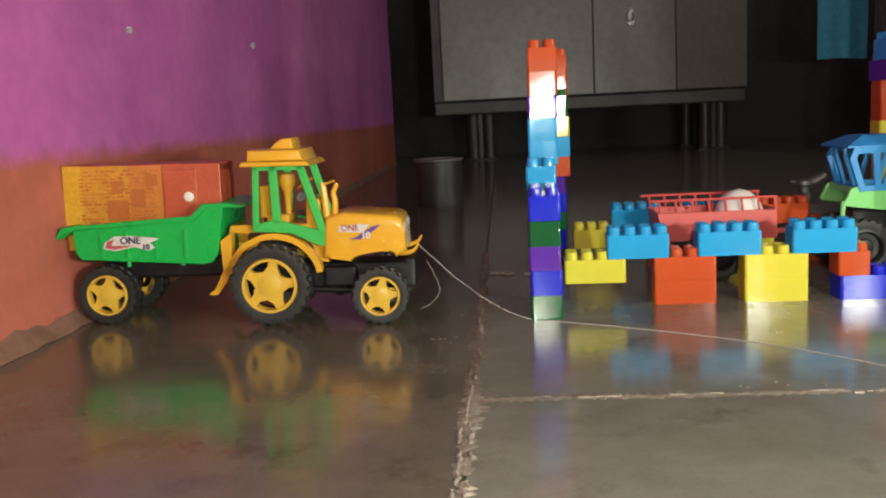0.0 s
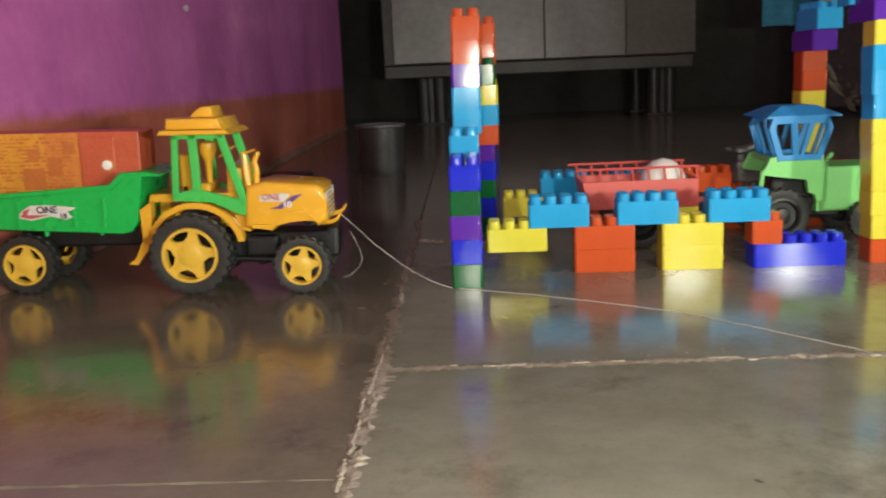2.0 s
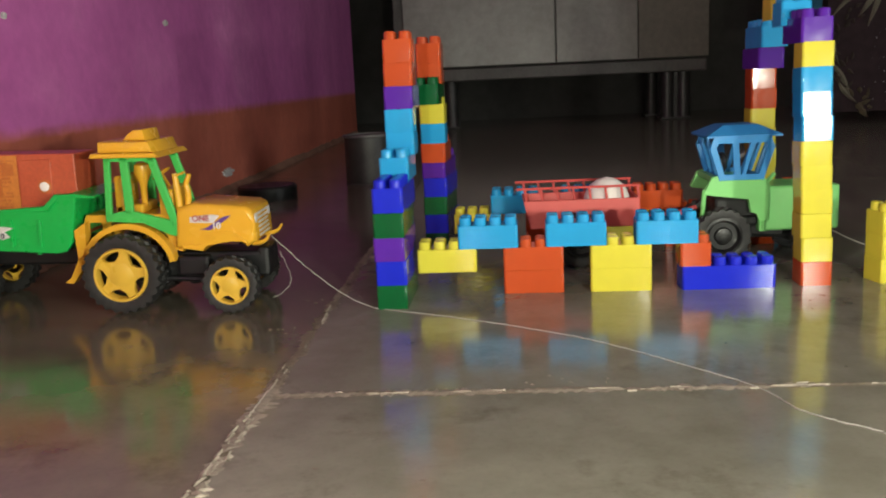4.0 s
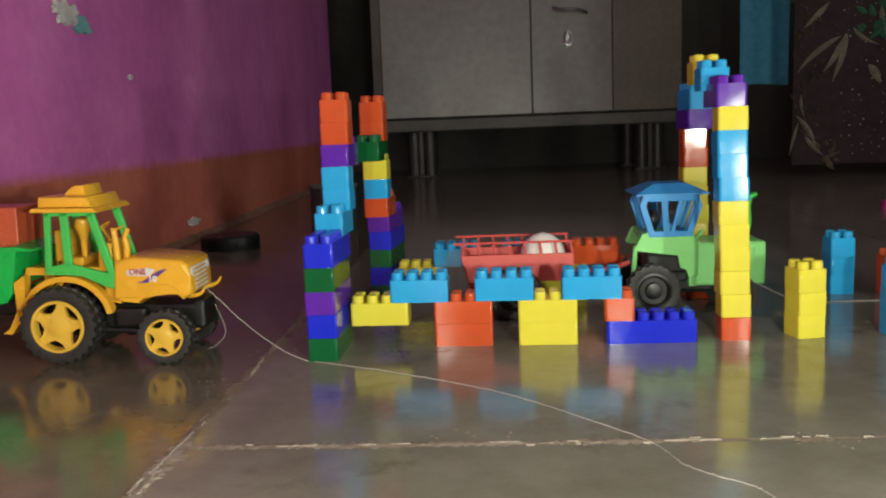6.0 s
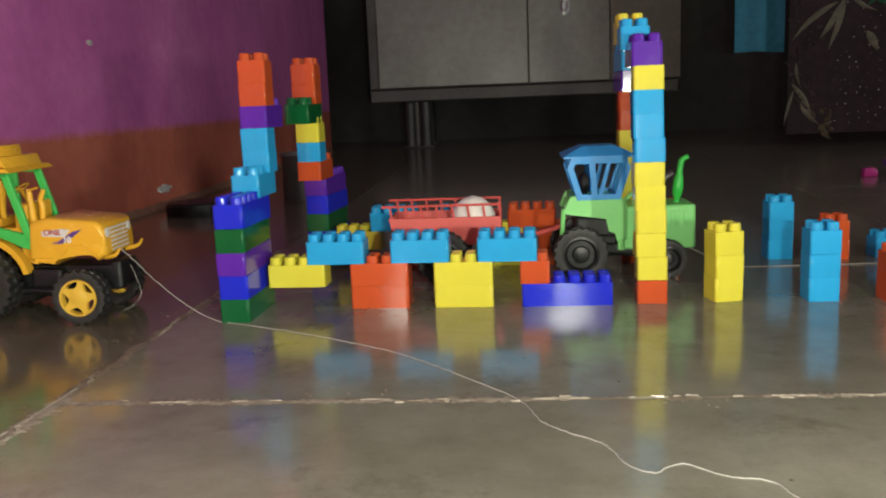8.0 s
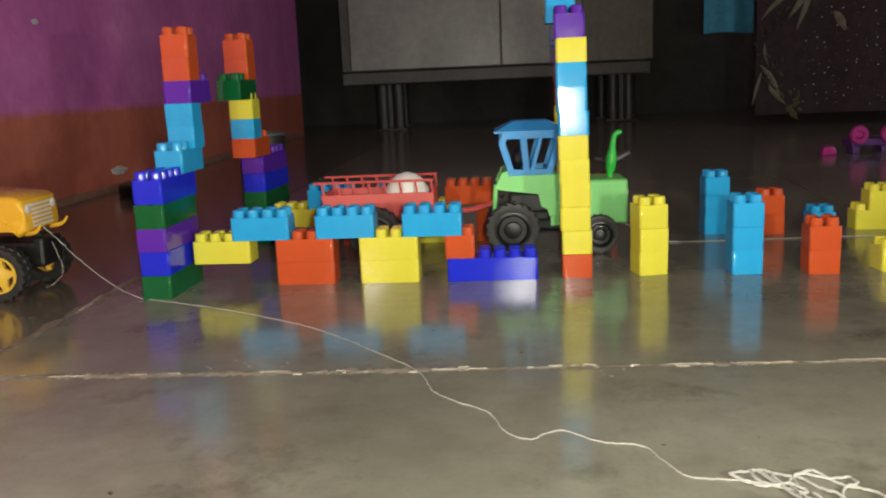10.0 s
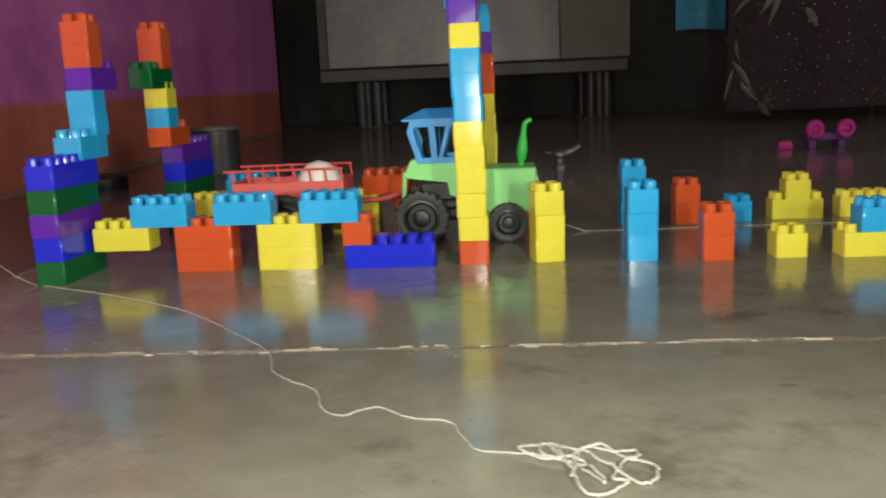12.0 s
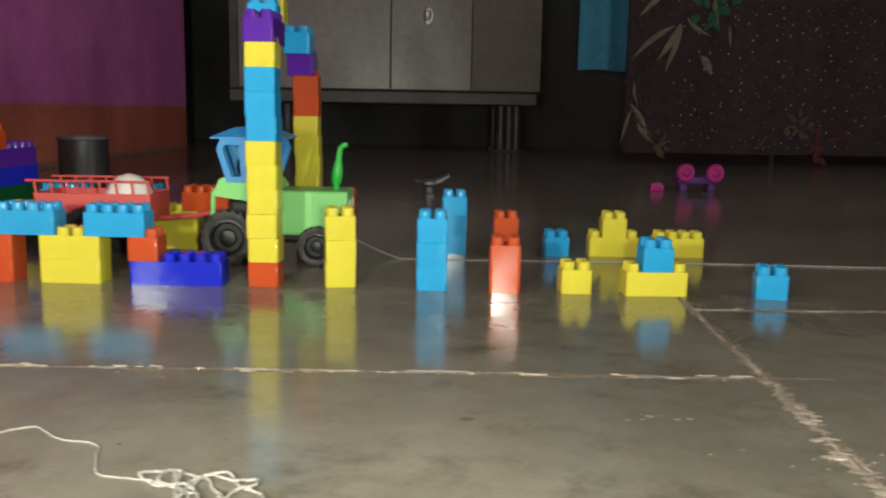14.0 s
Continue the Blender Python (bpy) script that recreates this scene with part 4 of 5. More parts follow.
def green_trailer():
    top = empty("toy_trailer", pose(-0.305, 0.0, 0.0079, 0, 1.37, 0), "green toy dump trailer on black tyres hitched to the tractor", "toy trailer")
    wheel_pair(-0.046, 0.031, 0.031, 0.022, 0.902, 0.985, top, "star", RIMYEL, 20)
    bm = bmesh.new()
    box(bm, -0.060, 0.10, 0.920, 0.965, 0.044, 0.066, 0.003)
    part("chassis", bm, BLACK, top, "black plastic chassis")
    part("drawbar", tube(bmesh.new(), [(0.09, 0.94, 0.052), (0.085 + 0.045, 0.94, 0.05)], 0.004), BLACK, top)
    # tipping body: hollow tub with flared lips and ribs
    y0, y1 = 0.886, 0.985
    out = [(-0.072, 0.076), (-0.066, 0.0695), (0.058, 0.0625), (0.068, 0.0645), (0.074, 0.073), (0.082, 0.1205), (0.062, 0.122), (0.052, 0.107), (-0.074, 0.100)]
    bm = prism(bmesh.new(), out, y0, y0 + 0.003, 0.0008, 1)
    prism(bm, out, y1 - 0.003, y1, 0.0008, 1)
    prism(bm, [(-0.068, 0.072), (0.064, 0.0645), (0.064, 0.0685), (-0.068, 0.076)], y0 + 0.003, y1 - 0.003)
    prism(bm, [(0.063, 0.0645), (0.074, 0.0735), (0.082, 0.121), (0.079, 0.121), (0.071, 0.075), (0.062, 0.0675)], y0 + 0.003, y1 - 0.003)
    prism(bm, [(-0.072, 0.075), (-0.068, 0.075), (-0.071, 0.100), (-0.075, 0.100)], y0 + 0.003, y1 - 0.003)
    part("tub", bm, GRASS, top, "bright green tipping tub")
    bm = prism(bmesh.new(), [(-0.090, 0.0930), (-0.084, 0.1035), (-0.060, 0.1055), (0.050, 0.1115), (0.062, 0.1245), (0.085, 0.1250), (0.102, 0.1220), (0.102, 0.1200), (0.080, 0.1205), (0.064, 0.1200), (0.053, 0.1075), (-0.072, 0.1015), (-0.080, 0.0990), (-0.088, 0.0910)], y0 - 0.004, y0 + 0.003, 0.0006, 1)
    prism(bm, [(-0.090, 0.0930), (-0.084, 0.1035), (-0.072, 0.1045), (-0.072, 0.1010), (-0.088, 0.0910)], y0 + 0.003, y1)
    prism(bm, [(0.072, 0.1200), (0.076, 0.1250), (0.102, 0.122), (0.102, 0.120)], y0 + 0.003, y1)
    part("rim_lip", bm, GRASS, top)
    for x in (-0.046, -0.020, 0.010, 0.040):
        part("rib", new_box(x, x + 0.004, y0 - 0.0018, y0 + 0.001, 0.070, 0.099, 0.0006), GRASS, top)
    for x in (-0.02, 0.036):
        part("pin", tube(bmesh.new(), [(x, y0 + 0.006, 0.069), (x, y0 + 0.006, 0.061)], 0.0022), GRASS, top)
    st = part("sticker", prism(bmesh.new(), [(-0.042, 0.0810), (-0.040, 0.0875), (-0.030, 0.0935), (-0.008, 0.0935), (0.016, 0.0905), (0.006, 0.0865), (0.011, 0.0810), (0.004, 0.0785), (-0.010, 0.0825), (-0.030, 0.0785)], y0 - 0.0030, y0 - 0.0018), STICKER, top, "silver swoosh decal")
    part("sticker_flash", prism(bmesh.new(), [(-0.040, 0.0820), (-0.037, 0.0885), (-0.030, 0.0905), (-0.034, 0.0840), (-0.010, 0.0840), (-0.030, 0.0800)], y0 - 0.0034, y0 - 0.0028), STICKER_RED, st)
    text_part("lettering", "ONE", 0.0100, STICKER_INK, st, pose(-0.0135, y0 - 0.0036, 0.0888, 90, 0, 0))
    text_part("lettering", "10", 0.0080, STICKER_INK, st, pose(0.002, y0 - 0.0036, 0.0822, 90, 0, 0))
    return top


green_trailer()


def carton():
    """Printed cardboard packet lying in the trailer."""
    top = empty("cardboard_carton", pose(-0.311, 0.932, 0.0845, 0, 1.37, 0), "orange and yellow printed carton lying in the trailer", "carton")
    part("box", new_box(-0.080, 0.083, -0.024, 0.028, 0.0, 0.088, 0.0012), CARD_RED, top)
    part("yellow_end", new_box(-0.0812, -0.062, -0.0252, 0.0292, 0.0004, 0.0876), CARD_YELLOW, top)
    part("amber_panel", new_box(-0.062, -0.012, -0.0251, -0.0235, 0.001, 0.0869), CARD_AMBER, top)
    part("orange_panel", new_box(-0.012, 0.022, -0.0250, -0.0235, 0.001, 0.0868), CARD_ORANGE, top)
    part("tab", new_box(0.024, 0.058, -0.0258, -0.0235, 0.020, 0.082, 0.0006), CARD_RED, top)
    seal = part("seal_ring", lathe(bmesh.new(), [(0.0072, 0), (0.0072, 0.0006), (0.0060, 0.0008)], 20, pose(0.050, -0.0256, 0.054, 90, 0, 0)), CARD_PRINT, top, "dark ring round the spot", True)
    part("button", lathe(bmesh.new(), [(0.0050, 0), (0.0050, 0.0012), (0.0036, 0.0018)], 18, pose(0.050, -0.0260, 0.054, 90, 0, 0)), WHITE, seal, "round white spot", True)
    bm = bmesh.new()
    rnd = random.Random(8)
    for k in range(17):
        z = 0.020 + k * 0.0038
        x = -0.064
        while x < 0.014:
            w = rnd.uniform(0.002, 0.009)
            if rnd.random() < 0.7:
                box(bm, x, min(x + w, 0.02), -0.0256, -0.0249, z, z + rnd.choice((0.0010, 0.0016, 0.0024)))
            x += w + rnd.uniform(0.0008, 0.003)
    for xa, xb, za, zb in ((-0.036, -0.014, 0.030, 0.052), (-0.006, 0.014, 0.014, 0.034), (-0.030, -0.018, 0.060, 0.072), (-0.010, 0.004, 0.044, 0.062), (0.006, 0.018, 0.066, 0.078), (-0.056, -0.044, 0.018, 0.030)):
        part("print_panel", new_box(xa, xb, -0.0257, -0.0248, za, zb), CARD_PRINT, top)
    tagged(part("print_block", bm, CARD_PRINT, top), kind="stuff")
    return top


carton()


# ---- green tractor with its red cart ----
def green_tractor(x, y):
    top = empty("toy_tractor", pose(x, y, 0, 0, 0, -2), "pale green toy tractor with a blue cab hitched to a cart", "toy tractor")
    W = 0.082
    for xx, r, w in ((0.0, 0.0325, 0.020), (0.103, 0.0235, 0.015)):
        wheel_pair(xx, r, r, w, 0.0, W, top, "dish", BLACK, 20)
    bm = bmesh.new()
    box(bm, -0.004, 0.048, 0.020, 0.062, 0.040, 0.074, 0.004)
    box(bm, 0.020, 0.045, 0.012, 0.070, 0.040, 0.052, 0.003)
    part("gearbox", bm, BLACK, top)
    for yy in (0.013, 0.069):
        part("tie_rod", tube(bmesh.new(), [(0.012, yy, 0.030), (0.092, yy, 0.026)], 0.0022, 6), BLACK, top)
    part("bonnet_band", new_box(0.0495, 0.053, 0.0085, 0.0795, 0.036, 0.0885, 0.0008), LIME, top)
    part("headlamp", lathe(bmesh.new(), [(0.0065, 0), (0.0065, 0.002), (0.004, 0.003)], 16, pose(0.137, 0.026, 0.070, 0, 90, 0)), WHITE, top)
    part("headlamp", lathe(bmesh.new(), [(0.0065, 0), (0.0065, 0.002), (0.004, 0.003)], 16, pose(0.137, 0.062, 0.070, 0, 90, 0)), WHITE, top)
    part("chassis", new_box(-0.01, 0.115, 0.022, 0.066, 0.024, 0.040, 0.003), BLACK, top)
    part("bonnet", new_box(0.050, 0.138, 0.010, 0.078, 0.034, 0.087, 0.003), LIME, top)
    bm = bmesh.new()
    for i in range(7):
        box(bm, 0.094 + i * 0.005, 0.0965 + i * 0.005, 0.0085, 0.012, 0.062, 0.080)
    part("louvre", bm, LIME, top)
    bm = prism(bmesh.new(), [(-0.020, 0.083), (-0.012, 0.100), (-0.006, 0.102), (0.050, 0.098), (0.056, 0.090), (0.056, 0.048), (0.044, 0.046), (0.042, 0.056), (0.034, 0.058), (0.032, 0.074), (-0.004, 0.078), (-0.018, 0.080)], 0.004, 0.010, 0.0008, 1)
    prism(bm, [(-0.020, 0.083), (-0.012, 0.100), (-0.006, 0.102), (0.050, 0.098), (0.056, 0.090), (0.056, 0.048), (0.044, 0.046), (0.042, 0.056), (0.034, 0.058), (0.032, 0.074), (-0.004, 0.078), (-0.018, 0.080)], 0.078, 0.084, 0.0008, 1)
    prism(bm, [(-0.012, 0.095), (-0.010, 0.101), (0.050, 0.097), (0.050, 0.092)], 0.010, 0.078)
    prism(bm, [(0.046, 0.034), (0.046, 0.095), (0.054, 0.095), (0.054, 0.034)], 0.010, 0.078)
    part("side_plate", bm, LIME, top)
    part("back_frame", tube(bmesh.new(), [(-0.019, 0.007, 0.086), (-0.022, 0.007, 0.050), (-0.018, 0.030, 0.040)], 0.0028), LIME, top)
    part("lever", tube(bmesh.new(), [(0.052, 0.008, 0.092), (0.062, 0.008, 0.103)], 0.0024), LIME, top)
    bm = lathe(bmesh.new(), [(0.0042, 0.0), (0.0034, 0.006), (0.0058, 0.010), (0.0066, 0.020), (0.0056, 0.031), (0.0038, 0.036), (0.0034, 0.046), (0.0030, 0.047)], 16, pose(0.120, 0.040, 0.086, 0, 6, 0))
    tube(bm, smooth_path([(0.1248, 0.040, 0.131), (0.1262, 0.040, 0.137), (0.1305, 0.040, 0.1405), (0.1345, 0.040, 0.1415)]), 0.0036, 10, 0.0030)
    part("exhaust", bm, LEAFG, top, "vivid green exhaust pipe", True)
    # blue cab: two side frames with slanted bars, a roof with a peaked overhang
    for ya in (0.003, 0.074):
        bm = bmesh.new()

        def bar(a, b, w=0.0078):
            d = (Vector(b) - Vector(a)).normalized() * w / 2
            prism(bm, [(a[0] - d.y, a[1] + d.x), (a[0] + d.y, a[1] - d.x), (b[0] + d.y, b[1] - d.x), (b[0] - d.y, b[1] + d.x)], ya, ya + 0.004, 0.0006, 1)
        bar((-0.001, 0.100), (0.046, 0.100), 0.007)
        bar((-0.010, 0.144), (0.057, 0.144), 0.009)
        bar((0.001, 0.097), (-0.011, 0.136))
        bar((-0.0105, 0.134), (-0.006, 0.146))
        bar((0.044, 0.097), (0.057, 0.136))
        bar((0.0565, 0.134), (0.051, 0.146))
        bar((0.018, 0.099), (0.015, 0.144))
        bar((0.024, 0.099), (0.036, 0.144), 0.005)
        part("cab_frame", bm, CABBLUE, top, "blue cab bars")
    for xa, xb in ((0.001, -0.011), (0.044, 0.057)):
        for yy in (0.026, 0.054):
            part("cab_bar", tube(bmesh.new(), [(xa, yy, 0.097), (xb, yy, 0.136), (xb, yy, 0.147)], 0.0026, 6), CABBLUE, top)
    for xx, zz in ((0.001, 0.100), (0.044, 0.100)):
        part("cross_bar", tube(bmesh.new(), [(xx, 0.004, zz), (xx, 0.080, zz)], 0.003, 6), CABBLUE, top)
    bm = bmesh.new()
    lo = [bm.verts.new(c) for c in ((-0.019, -0.003, 0.1470), (0.067, -0.003, 0.1470), (0.067, 0.083, 0.1470), (-0.019, 0.083, 0.1470))]
    ed = [bm.verts.new(c) for c in ((-0.019, -0.003, 0.1490), (0.067, -0.003, 0.1490), (0.067, 0.083, 0.1490), (-0.019, 0.083, 0.1490))]
    hi = [bm.verts.new(c) for c in ((0.004, 0.018, 0.1600), (0.044, 0.018, 0.1600), (0.044, 0.062, 0.1600), (0.004, 0.062, 0.1600))]
    bm.faces.new(lo[::-1])
    bm.faces.new(hi)
    for p, q in ((lo, ed), (ed, hi)):
        for i in range(4):
            bm.faces.new((p[i], p[(i + 1) % 4], q[(i + 1) % 4], q[i]))
    part("roof", bm, CABBLUE, top, "blue peaked roof")
    bm = lathe(bmesh.new(), [(0.004, 0.10), (0.0075, 0.108), (0.0075, 0.118), (0.003, 0.126)], 12, pose(0.008, 0.042, 0))
    part("seat", bm, BLACK, top, "", True)
    return top


TX, TY = 0.480, 1.030
green_tractor(TX, TY)


def red_cart(x, y):
    top = empty("toy_cart", pose(x, y, 0, 0, 0, -2), "coral-red toy cart with railed sides behind the tractor", "toy cart")
    wheel_pair(0.0, 0.0325, 0.0325, 0.020, 0.0, 0.086, top, "dish", BLACK, 20)
    bm = bmesh.new()
    y0, y1 = 0.006, 0.080
    prism(bm, [(-0.058, 0.046), (0.072, 0.046), (0.072, 0.080), (-0.066, 0.080)], y0, y0 + 0.003, 0.0006, 1)
    prism(bm, [(-0.058, 0.046), (0.072, 0.046), (0.072, 0.080), (-0.066, 0.080)], y1 - 0.003, y1, 0.0006, 1)
    box(bm, -0.058, 0.072, y0 + 0.003, y1 - 0.003, 0.046, 0.049)
    box(bm, 0.069, 0.072, y0 + 0.003, y1 - 0.003, 0.049, 0.080)
    prism(bm, [(-0.059, 0.049), (-0.056, 0.049), (-0.063, 0.080), (-0.066, 0.080)], y0 + 0.003, y1 - 0.003)
    part("tray", bm, CORAL, top)
    for yy in (y0 + 0.0015, y1 - 0.0015):
        part("rail", tube(bmesh.new(), [(-0.074, yy, 0.0945), (0.072, yy, 0.0945)], 0.0016, 6), CORAL, top)
        for i in range(8):
            xx = -0.062 + i * 0.019
            part("rail_post", tube(bmesh.new(), [(xx, yy, 0.079), (xx - 0.002, yy, 0.0945)], 0.0015, 6), CORAL, top)
    part("drawbar", tube(bmesh.new(), [(0.072, 0.043, 0.048), (0.118, 0.043, 0.052), (0.146, 0.043, 0.060)], 0.0032, 8), CORAL, top)
    return top


red_cart(TX - 0.166, TY + 0.007)
bm = lathe(bmesh.new(), [(0.001, 0.0), (0.012, 0.002), (0.022, 0.009), (0.0275, 0.020), (0.0275, 0.030), (0.022, 0.042), (0.012, 0.050), (0.001, 0.053)], 32)
ball = tagged(part("toy_ball", bm, WHITE, smooth=True), "dull white plastic ball riding in the red cart", "ball")
ball.matrix_world = pose(TX - 0.128, TY + 0.045, 0.0492)


# ---- cords ----
def cord(name, pts, r, label, n=8):
    rnd = random.Random(len(pts))
    path = smooth_path(pts, n)
    path = [p + Vector((rnd.uniform(-1, 1), rnd.uniform(-1, 1), 0)) * 0.0007 for p in path]
    return tagged(part(name, tube(bmesh.new(), path, r, 6), CORD, smooth=True), label, "cord")


R = 0.00045
pts = [(-0.026, 0.90, 0.078), (-0.012, 0.899, 0.064), (0.012, 0.893, 0.042), (0.037, 0.886, 0.023), (0.062, 0.878, 0.009), (0.082, 0.871, 0.002), (0.094, 0.869, R), (0.135, 0.846, R), (0.180, 0.819, R), (0.230, 0.784, R), (0.278, 0.746, R), (0.309, 0.712, R),
       (0.331, 0.686, R), (0.376, 0.627, R), (0.390, 0.600, R), (0.400, 0.566, R), (0.416, 0.545, R), (0.434, 0.528, R), (0.440, 0.512, R), (0.446, 0.492, R), (0.459, 0.480, R), (0.478, 0.492, R), (0.500, 0.473, R), (0.522, 0.466, R), (0.531, 0.442, R), (0.539, 0.425, R), (0.562, 0.420, R)]
cord("pull_cord", pts, R, "thin white cotton cord trailing from the tractor across the floor")
loops = [(-22, 2), (-9, 2), (-3, -4), (-22, 5), (-31, 7), (-34, 12), (-28, 15), (-18, 16), (-14, 11), (-12, -2), (-18, 14), (-22, 15), (-23, 5), (-16, 2), (-9, -2), (-11, -14), (-8, -6), (-2, 10), (5, 0), (10, -6), (13, -13), (20, -19), (27, -18),
         (31, -11), (27, -4), (16, 4), (9, 13), (2, 11), (-5, 10), (-16, 14), (-10, -8), (-8, -24), (-4, -27), (5, -26), (14, -20), (8, -16), (12, -8), (17, -1), (24, 0), (25, 7), (21, 8), (12, 6), (0, 10), (-8, 2), (-2, -10), (4, -20), (0, -5)]
pts = [(0.562, 0.420, 0.0008)] + [(0.594 + 0.00100 * u, 0.407 + 0.00135 * v, 0.0010 + 0.0009 * (1 + math.sin(1.7 * k))) for k, (u, v) in enumerate(loops)]
cord("tangled_cord", pts, 0.00075, "tangled heap of white cotton cord on the floor", 7)
cord("lane_cord", [(TX + 0.14, TY + 0.04, 0.028), (TX + 0.19, TY + 0.05, 0.004), (0.70, 1.075, 0.001), (0.86, 1.071, 0.001), (1.0, 1.066, 0.001), (1.4, 1.04, 0.001), (2.0, 1.0, 0.001)], 0.0006, "taut white cord pulling the green tractor along the lane")
cord("loose_thread", [(-0.018, 0.9, 0.060), (-0.010, 0.896, 0.045), (-0.006, 0.893, 0.030), (-0.014, 0.892, 0.018), (-0.026, 0.892, 0.012)], 0.0003, "loose white thread hanging from the tractor's bumper")


# ---- far small things on the floor ----
def tin():
    top = empty("tin_drum", pose(-0.042, 2.0, 0), "grey tin drum with a pale rim on the floor", "tin drum")
    part("wall", lathe(bmesh.new(), [(0.055, 0.0), (0.055, 0.004), (0.053, 0.006), (0.053, 0.106), (0.055, 0.108)], 36), CANSKIN, top, "", True)
    part("lid", lathe(bmesh.new(), [(0.0565, 0.108), (0.0565, 0.113), (0.05, 0.114), (0.048, 0.111)], 36), CANRIM, top, "pale rim and lid", True)


tin()


def floor_tap():
    top = empty("metal_tap", pose(0.731, 1.88, 0), "small dull grey metal tap lying on the floor", "tap")
    part("body", lathe(bmesh.new(), [(0.014, 0.0), (0.014, 0.006), (0.010, 0.010), (0.011, 0.022), (0.017, 0.027), (0.017, 0.034), (0.012, 0.038)], 18), DULL_METAL, top, "", True)
    part("spout", tube(bmesh.new(), smooth_path([(0, 0, 0.028), (0.018, 0, 0.032), (0.034, -0.002, 0.040), (0.044, -0.004, 0.046)]), 0.011, 10, 0.008), DULL_METAL, top, "", True)
    part("handle", tube(bmesh.new(), [(-0.030, 0, 0.034), (-0.012, 0.002, 0.030), (0.0, 0.002, 0.030)], 0.004, 8, 0.007), DULL_METAL, top, "", True)


floor_tap()


def pink_cart():
    top = empty("toy_skate", pose(1.39, 2.12, 0), "pink and violet wheeled toy on the dark floor", "toy")
    part("base", new_box(-0.05, 0.05, -0.02, 0.04, 0.018, 0.036, 0.004), VIOLET, top)
    for x in (-0.036, 0.036):
        m = pose(x, -0.026, 0.046)
        w = part("wheel", lathe(bmesh.new(), [(0.010, -0.006), (0.020, -0.006), (0.0225, 0), (0.020, 0.006), (0.010, 0.006)], 24, m @ pose(0, 0, 0, 90, 0, 0), True), PINK, top, "pink wheel", True)
        part("hub", lathe(bmesh.new(), [(0.009, -0.004), (0.009, 0.004), (0.005, 0.006)], 16, m @ pose(0, 0, 0, 90, 0, 0)), PINK, w)
    for x in (-0.034, 0.034):
        part("foot", new_box(x - 0.008, x + 0.008, -0.01, 0.03, 0.0, 0.018, 0.002), VIOLET, top)


pink_cart()
bm = prism(bmesh.new(), [(-0.016, 0.0), (0.016, 0.0), (0.018, 0.012), (0.008, 0.022), (-0.014, 0.020)], -0.01, 0.012, 0.003, 2)
ob = tagged(part("toy_piece", bm, PINK, smooth=True), "small pink plastic piece on the dark floor", "toy piece")
ob.matrix_world = pose(1.285, 2.1, 0)

# black lid lying by the wall behind the yellow tractor
bm = lathe(bmesh.new(), [(0.058, 0.0), (0.060, 0.004), (0.060, 0.030), (0.056, 0.034), (0.03, 0.034)], 36)
ob = tagged(part("black_pot", bm, BLACK, smooth=True), "low black plastic pot on the floor by the wall", "pot")
ob.matrix_world = pose(-0.225, 1.76, 0)


# ---- dirt ----
def speck(bm, x, y, r, rnd, h=0.0006):
    n = 7
    z = ground(x)
    ring = [bm.verts.new((x + r * rnd.uniform(0.5, 1.2) * math.cos(6.283 * i / n) * 1.5, y + r * rnd.uniform(0.5, 1.2) * math.sin(6.283 * i / n), z + 0.0001)) for i in range(n)]
    tip = bm.verts.new((x, y, z + h))
    for i in range(n):
        bm.faces.new((ring[i], ring[(i + 1) % n], tip))


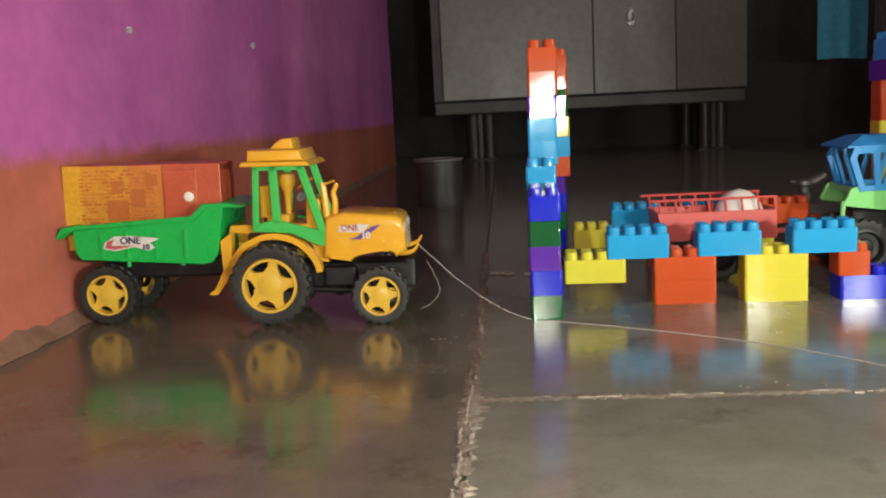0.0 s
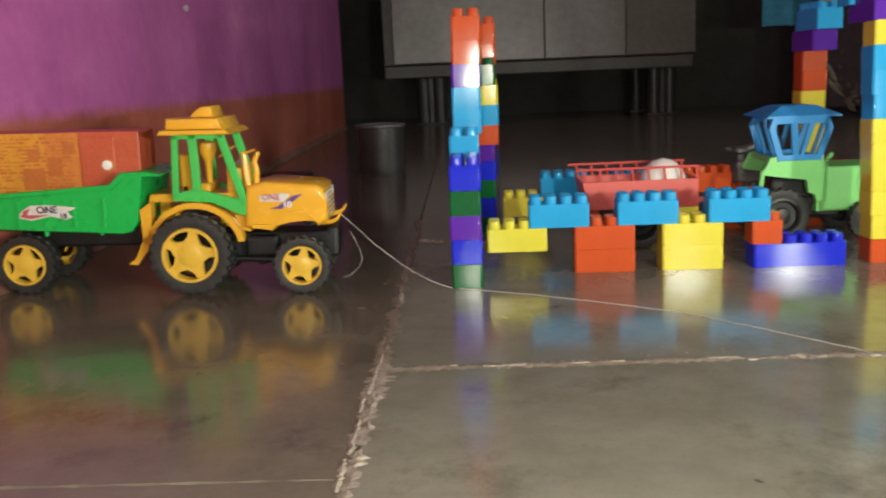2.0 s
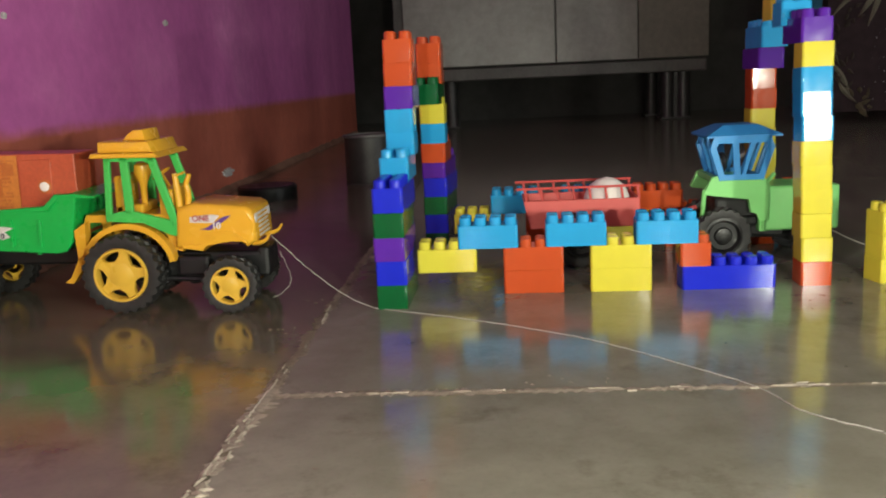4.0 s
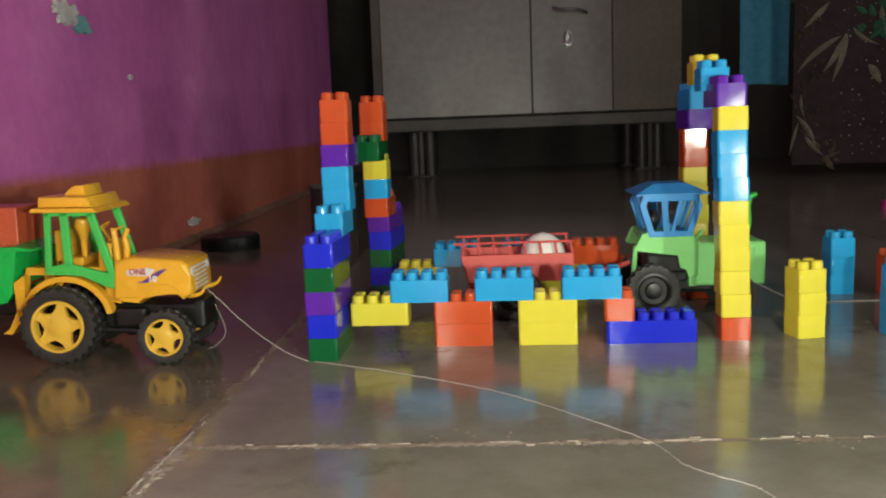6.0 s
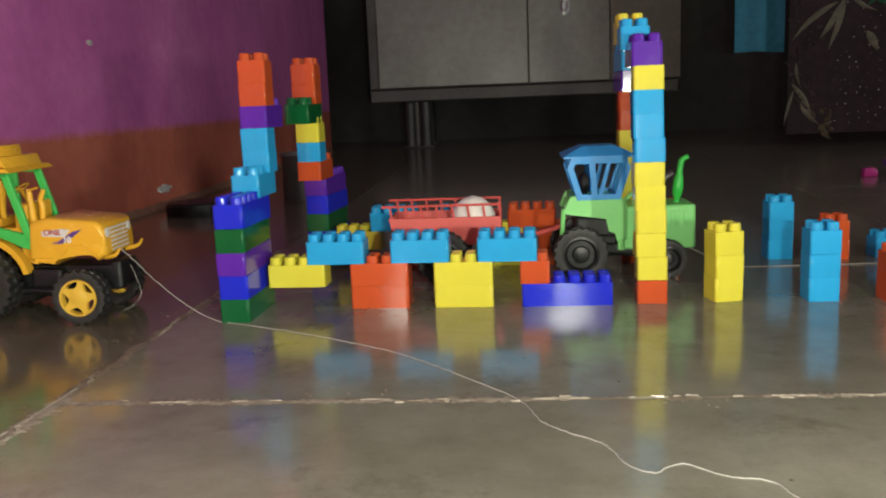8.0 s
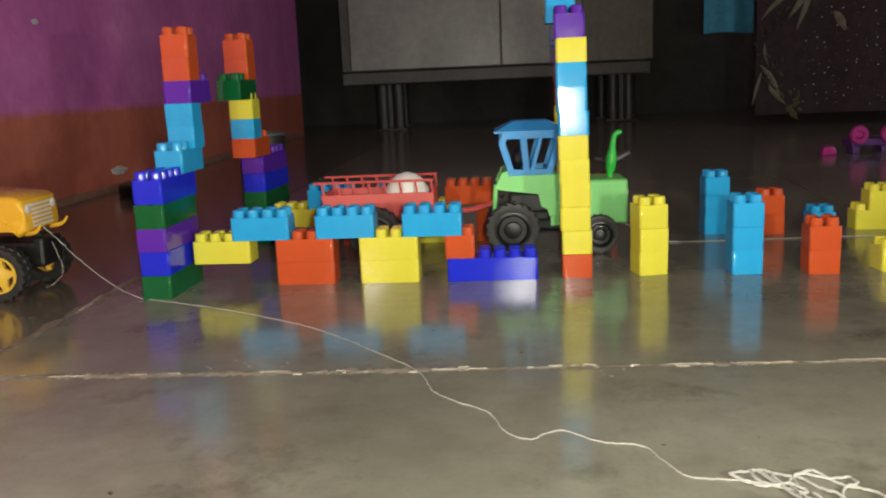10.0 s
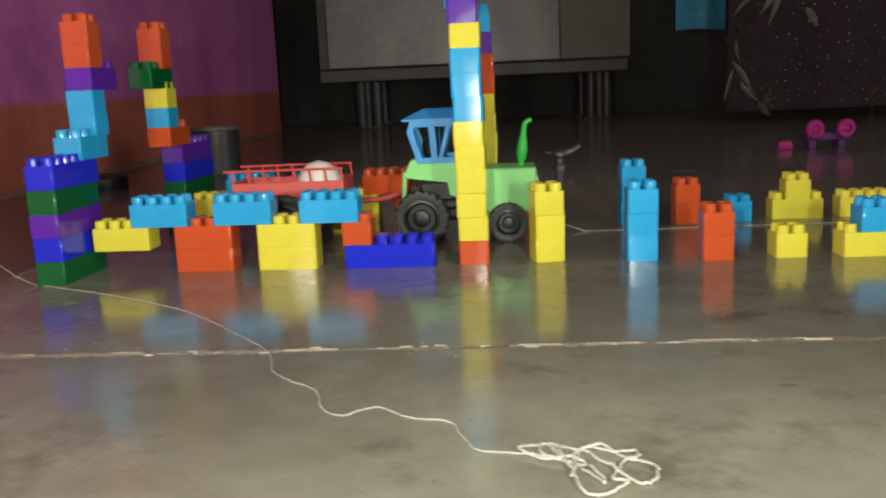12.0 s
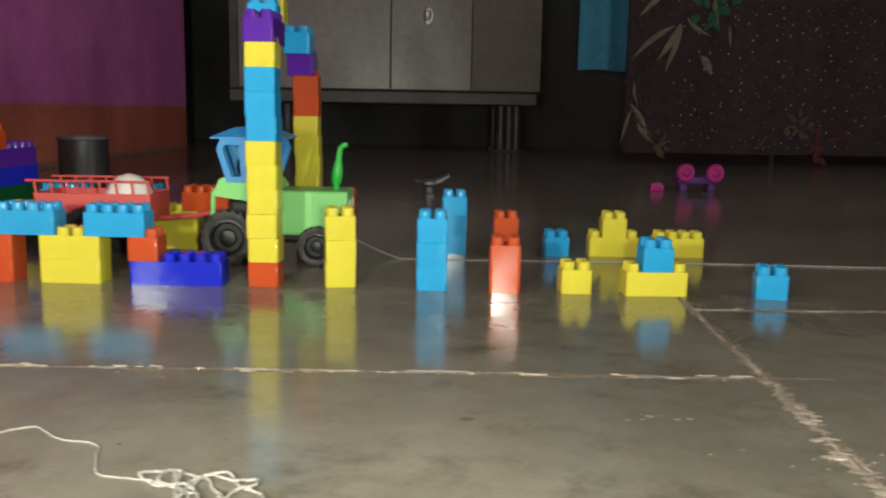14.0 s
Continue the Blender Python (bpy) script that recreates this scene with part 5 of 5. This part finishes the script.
rnd = random.Random(31)
bm = bmesh.new()
for i in range(90):
    speck(bm, rnd.uniform(-0.3, 1.1), rnd.uniform(0.25, 1.25), rnd.uniform(0.0005, 0.0013), rnd)
speck(bm, 0.727, 0.508, 0.0042, rnd, 0.0003)
speck(bm, 0.083, 0.50, 0.0030, rnd, 0.0003)
speck(bm, 0.15, 0.48, 0.0022, rnd, 0.0003)
tagged(part("dark_grit", bm, GROUT_DARK), "specks of dark grit on the stone floor", "grit", kind="stuff")
bm = bmesh.new()
for cx, cy, n in ((0.055, 1.14, 14), (0.045, 0.92, 8), (0.02, 0.80, 6), (0.95, 0.70, 10), (0.90, 0.45, 10), (0.5, 0.60, 8), (0.25, 0.64, 8)):
    for i in range(n):
        speck(bm, cx + rnd.gauss(0, 0.02), cy + rnd.gauss(0, 0.012), rnd.uniform(0.0006, 0.0015), rnd, 0.0009)
tagged(part("cement_crumbs", bm, BROWN), "crumbs of pale cement along the joints", "crumbs", kind="stuff")

bm = bmesh.new()
for i in range(9):
    speck(bm, 0.842 + rnd.gauss(0, 0.012), 0.512 + rnd.gauss(0, 0.003), rnd.uniform(0.0006, 0.0022), rnd, 0.0002)
tagged(part("chalky_scuff", bm, GROUT_MID), "chalky scuff on the stone floor", "scuff", kind="stuff")

# rough plaster foot of the painted wall
bm = bmesh.new()
n = 260
rows = []
for i in range(n + 1):
    y = -1.0 + 4.9 * i / n
    w = 0.010 + 0.010 * noise.noise((y * 9, 0, 0)) + 0.006 * noise.noise((y * 40, 2, 0))
    h = 0.010 + 0.007 * noise.noise((y * 12, 5, 0)) + 0.004 * noise.noise((y * 50, 7, 0))
    x = wall_point(y)
    rows.append([bm.verts.new((x - 0.004, y, ground(x) + max(h, 0.002) + 0.006)), bm.verts.new((x + 0.004, y, ground(x) + max(h, 0.002))), bm.verts.new((x + 0.005 + max(w, 0.001), y, ground(x) + 0.0002))])
for p, q in zip(rows, rows[1:]):
    for k in (0, 1):
        bm.faces.new((p[k], q[k], q[k + 1], p[k + 1]))
tagged(part("trim_wall_foot", bm, simple("foot_plaster", (0.16, 0.075, 0.05), (0.27, 0.14, 0.10), 0.8, 30, 0.6), smooth=True), "rough plaster fillet along the foot of the painted wall", "wall trim", kind="structure")
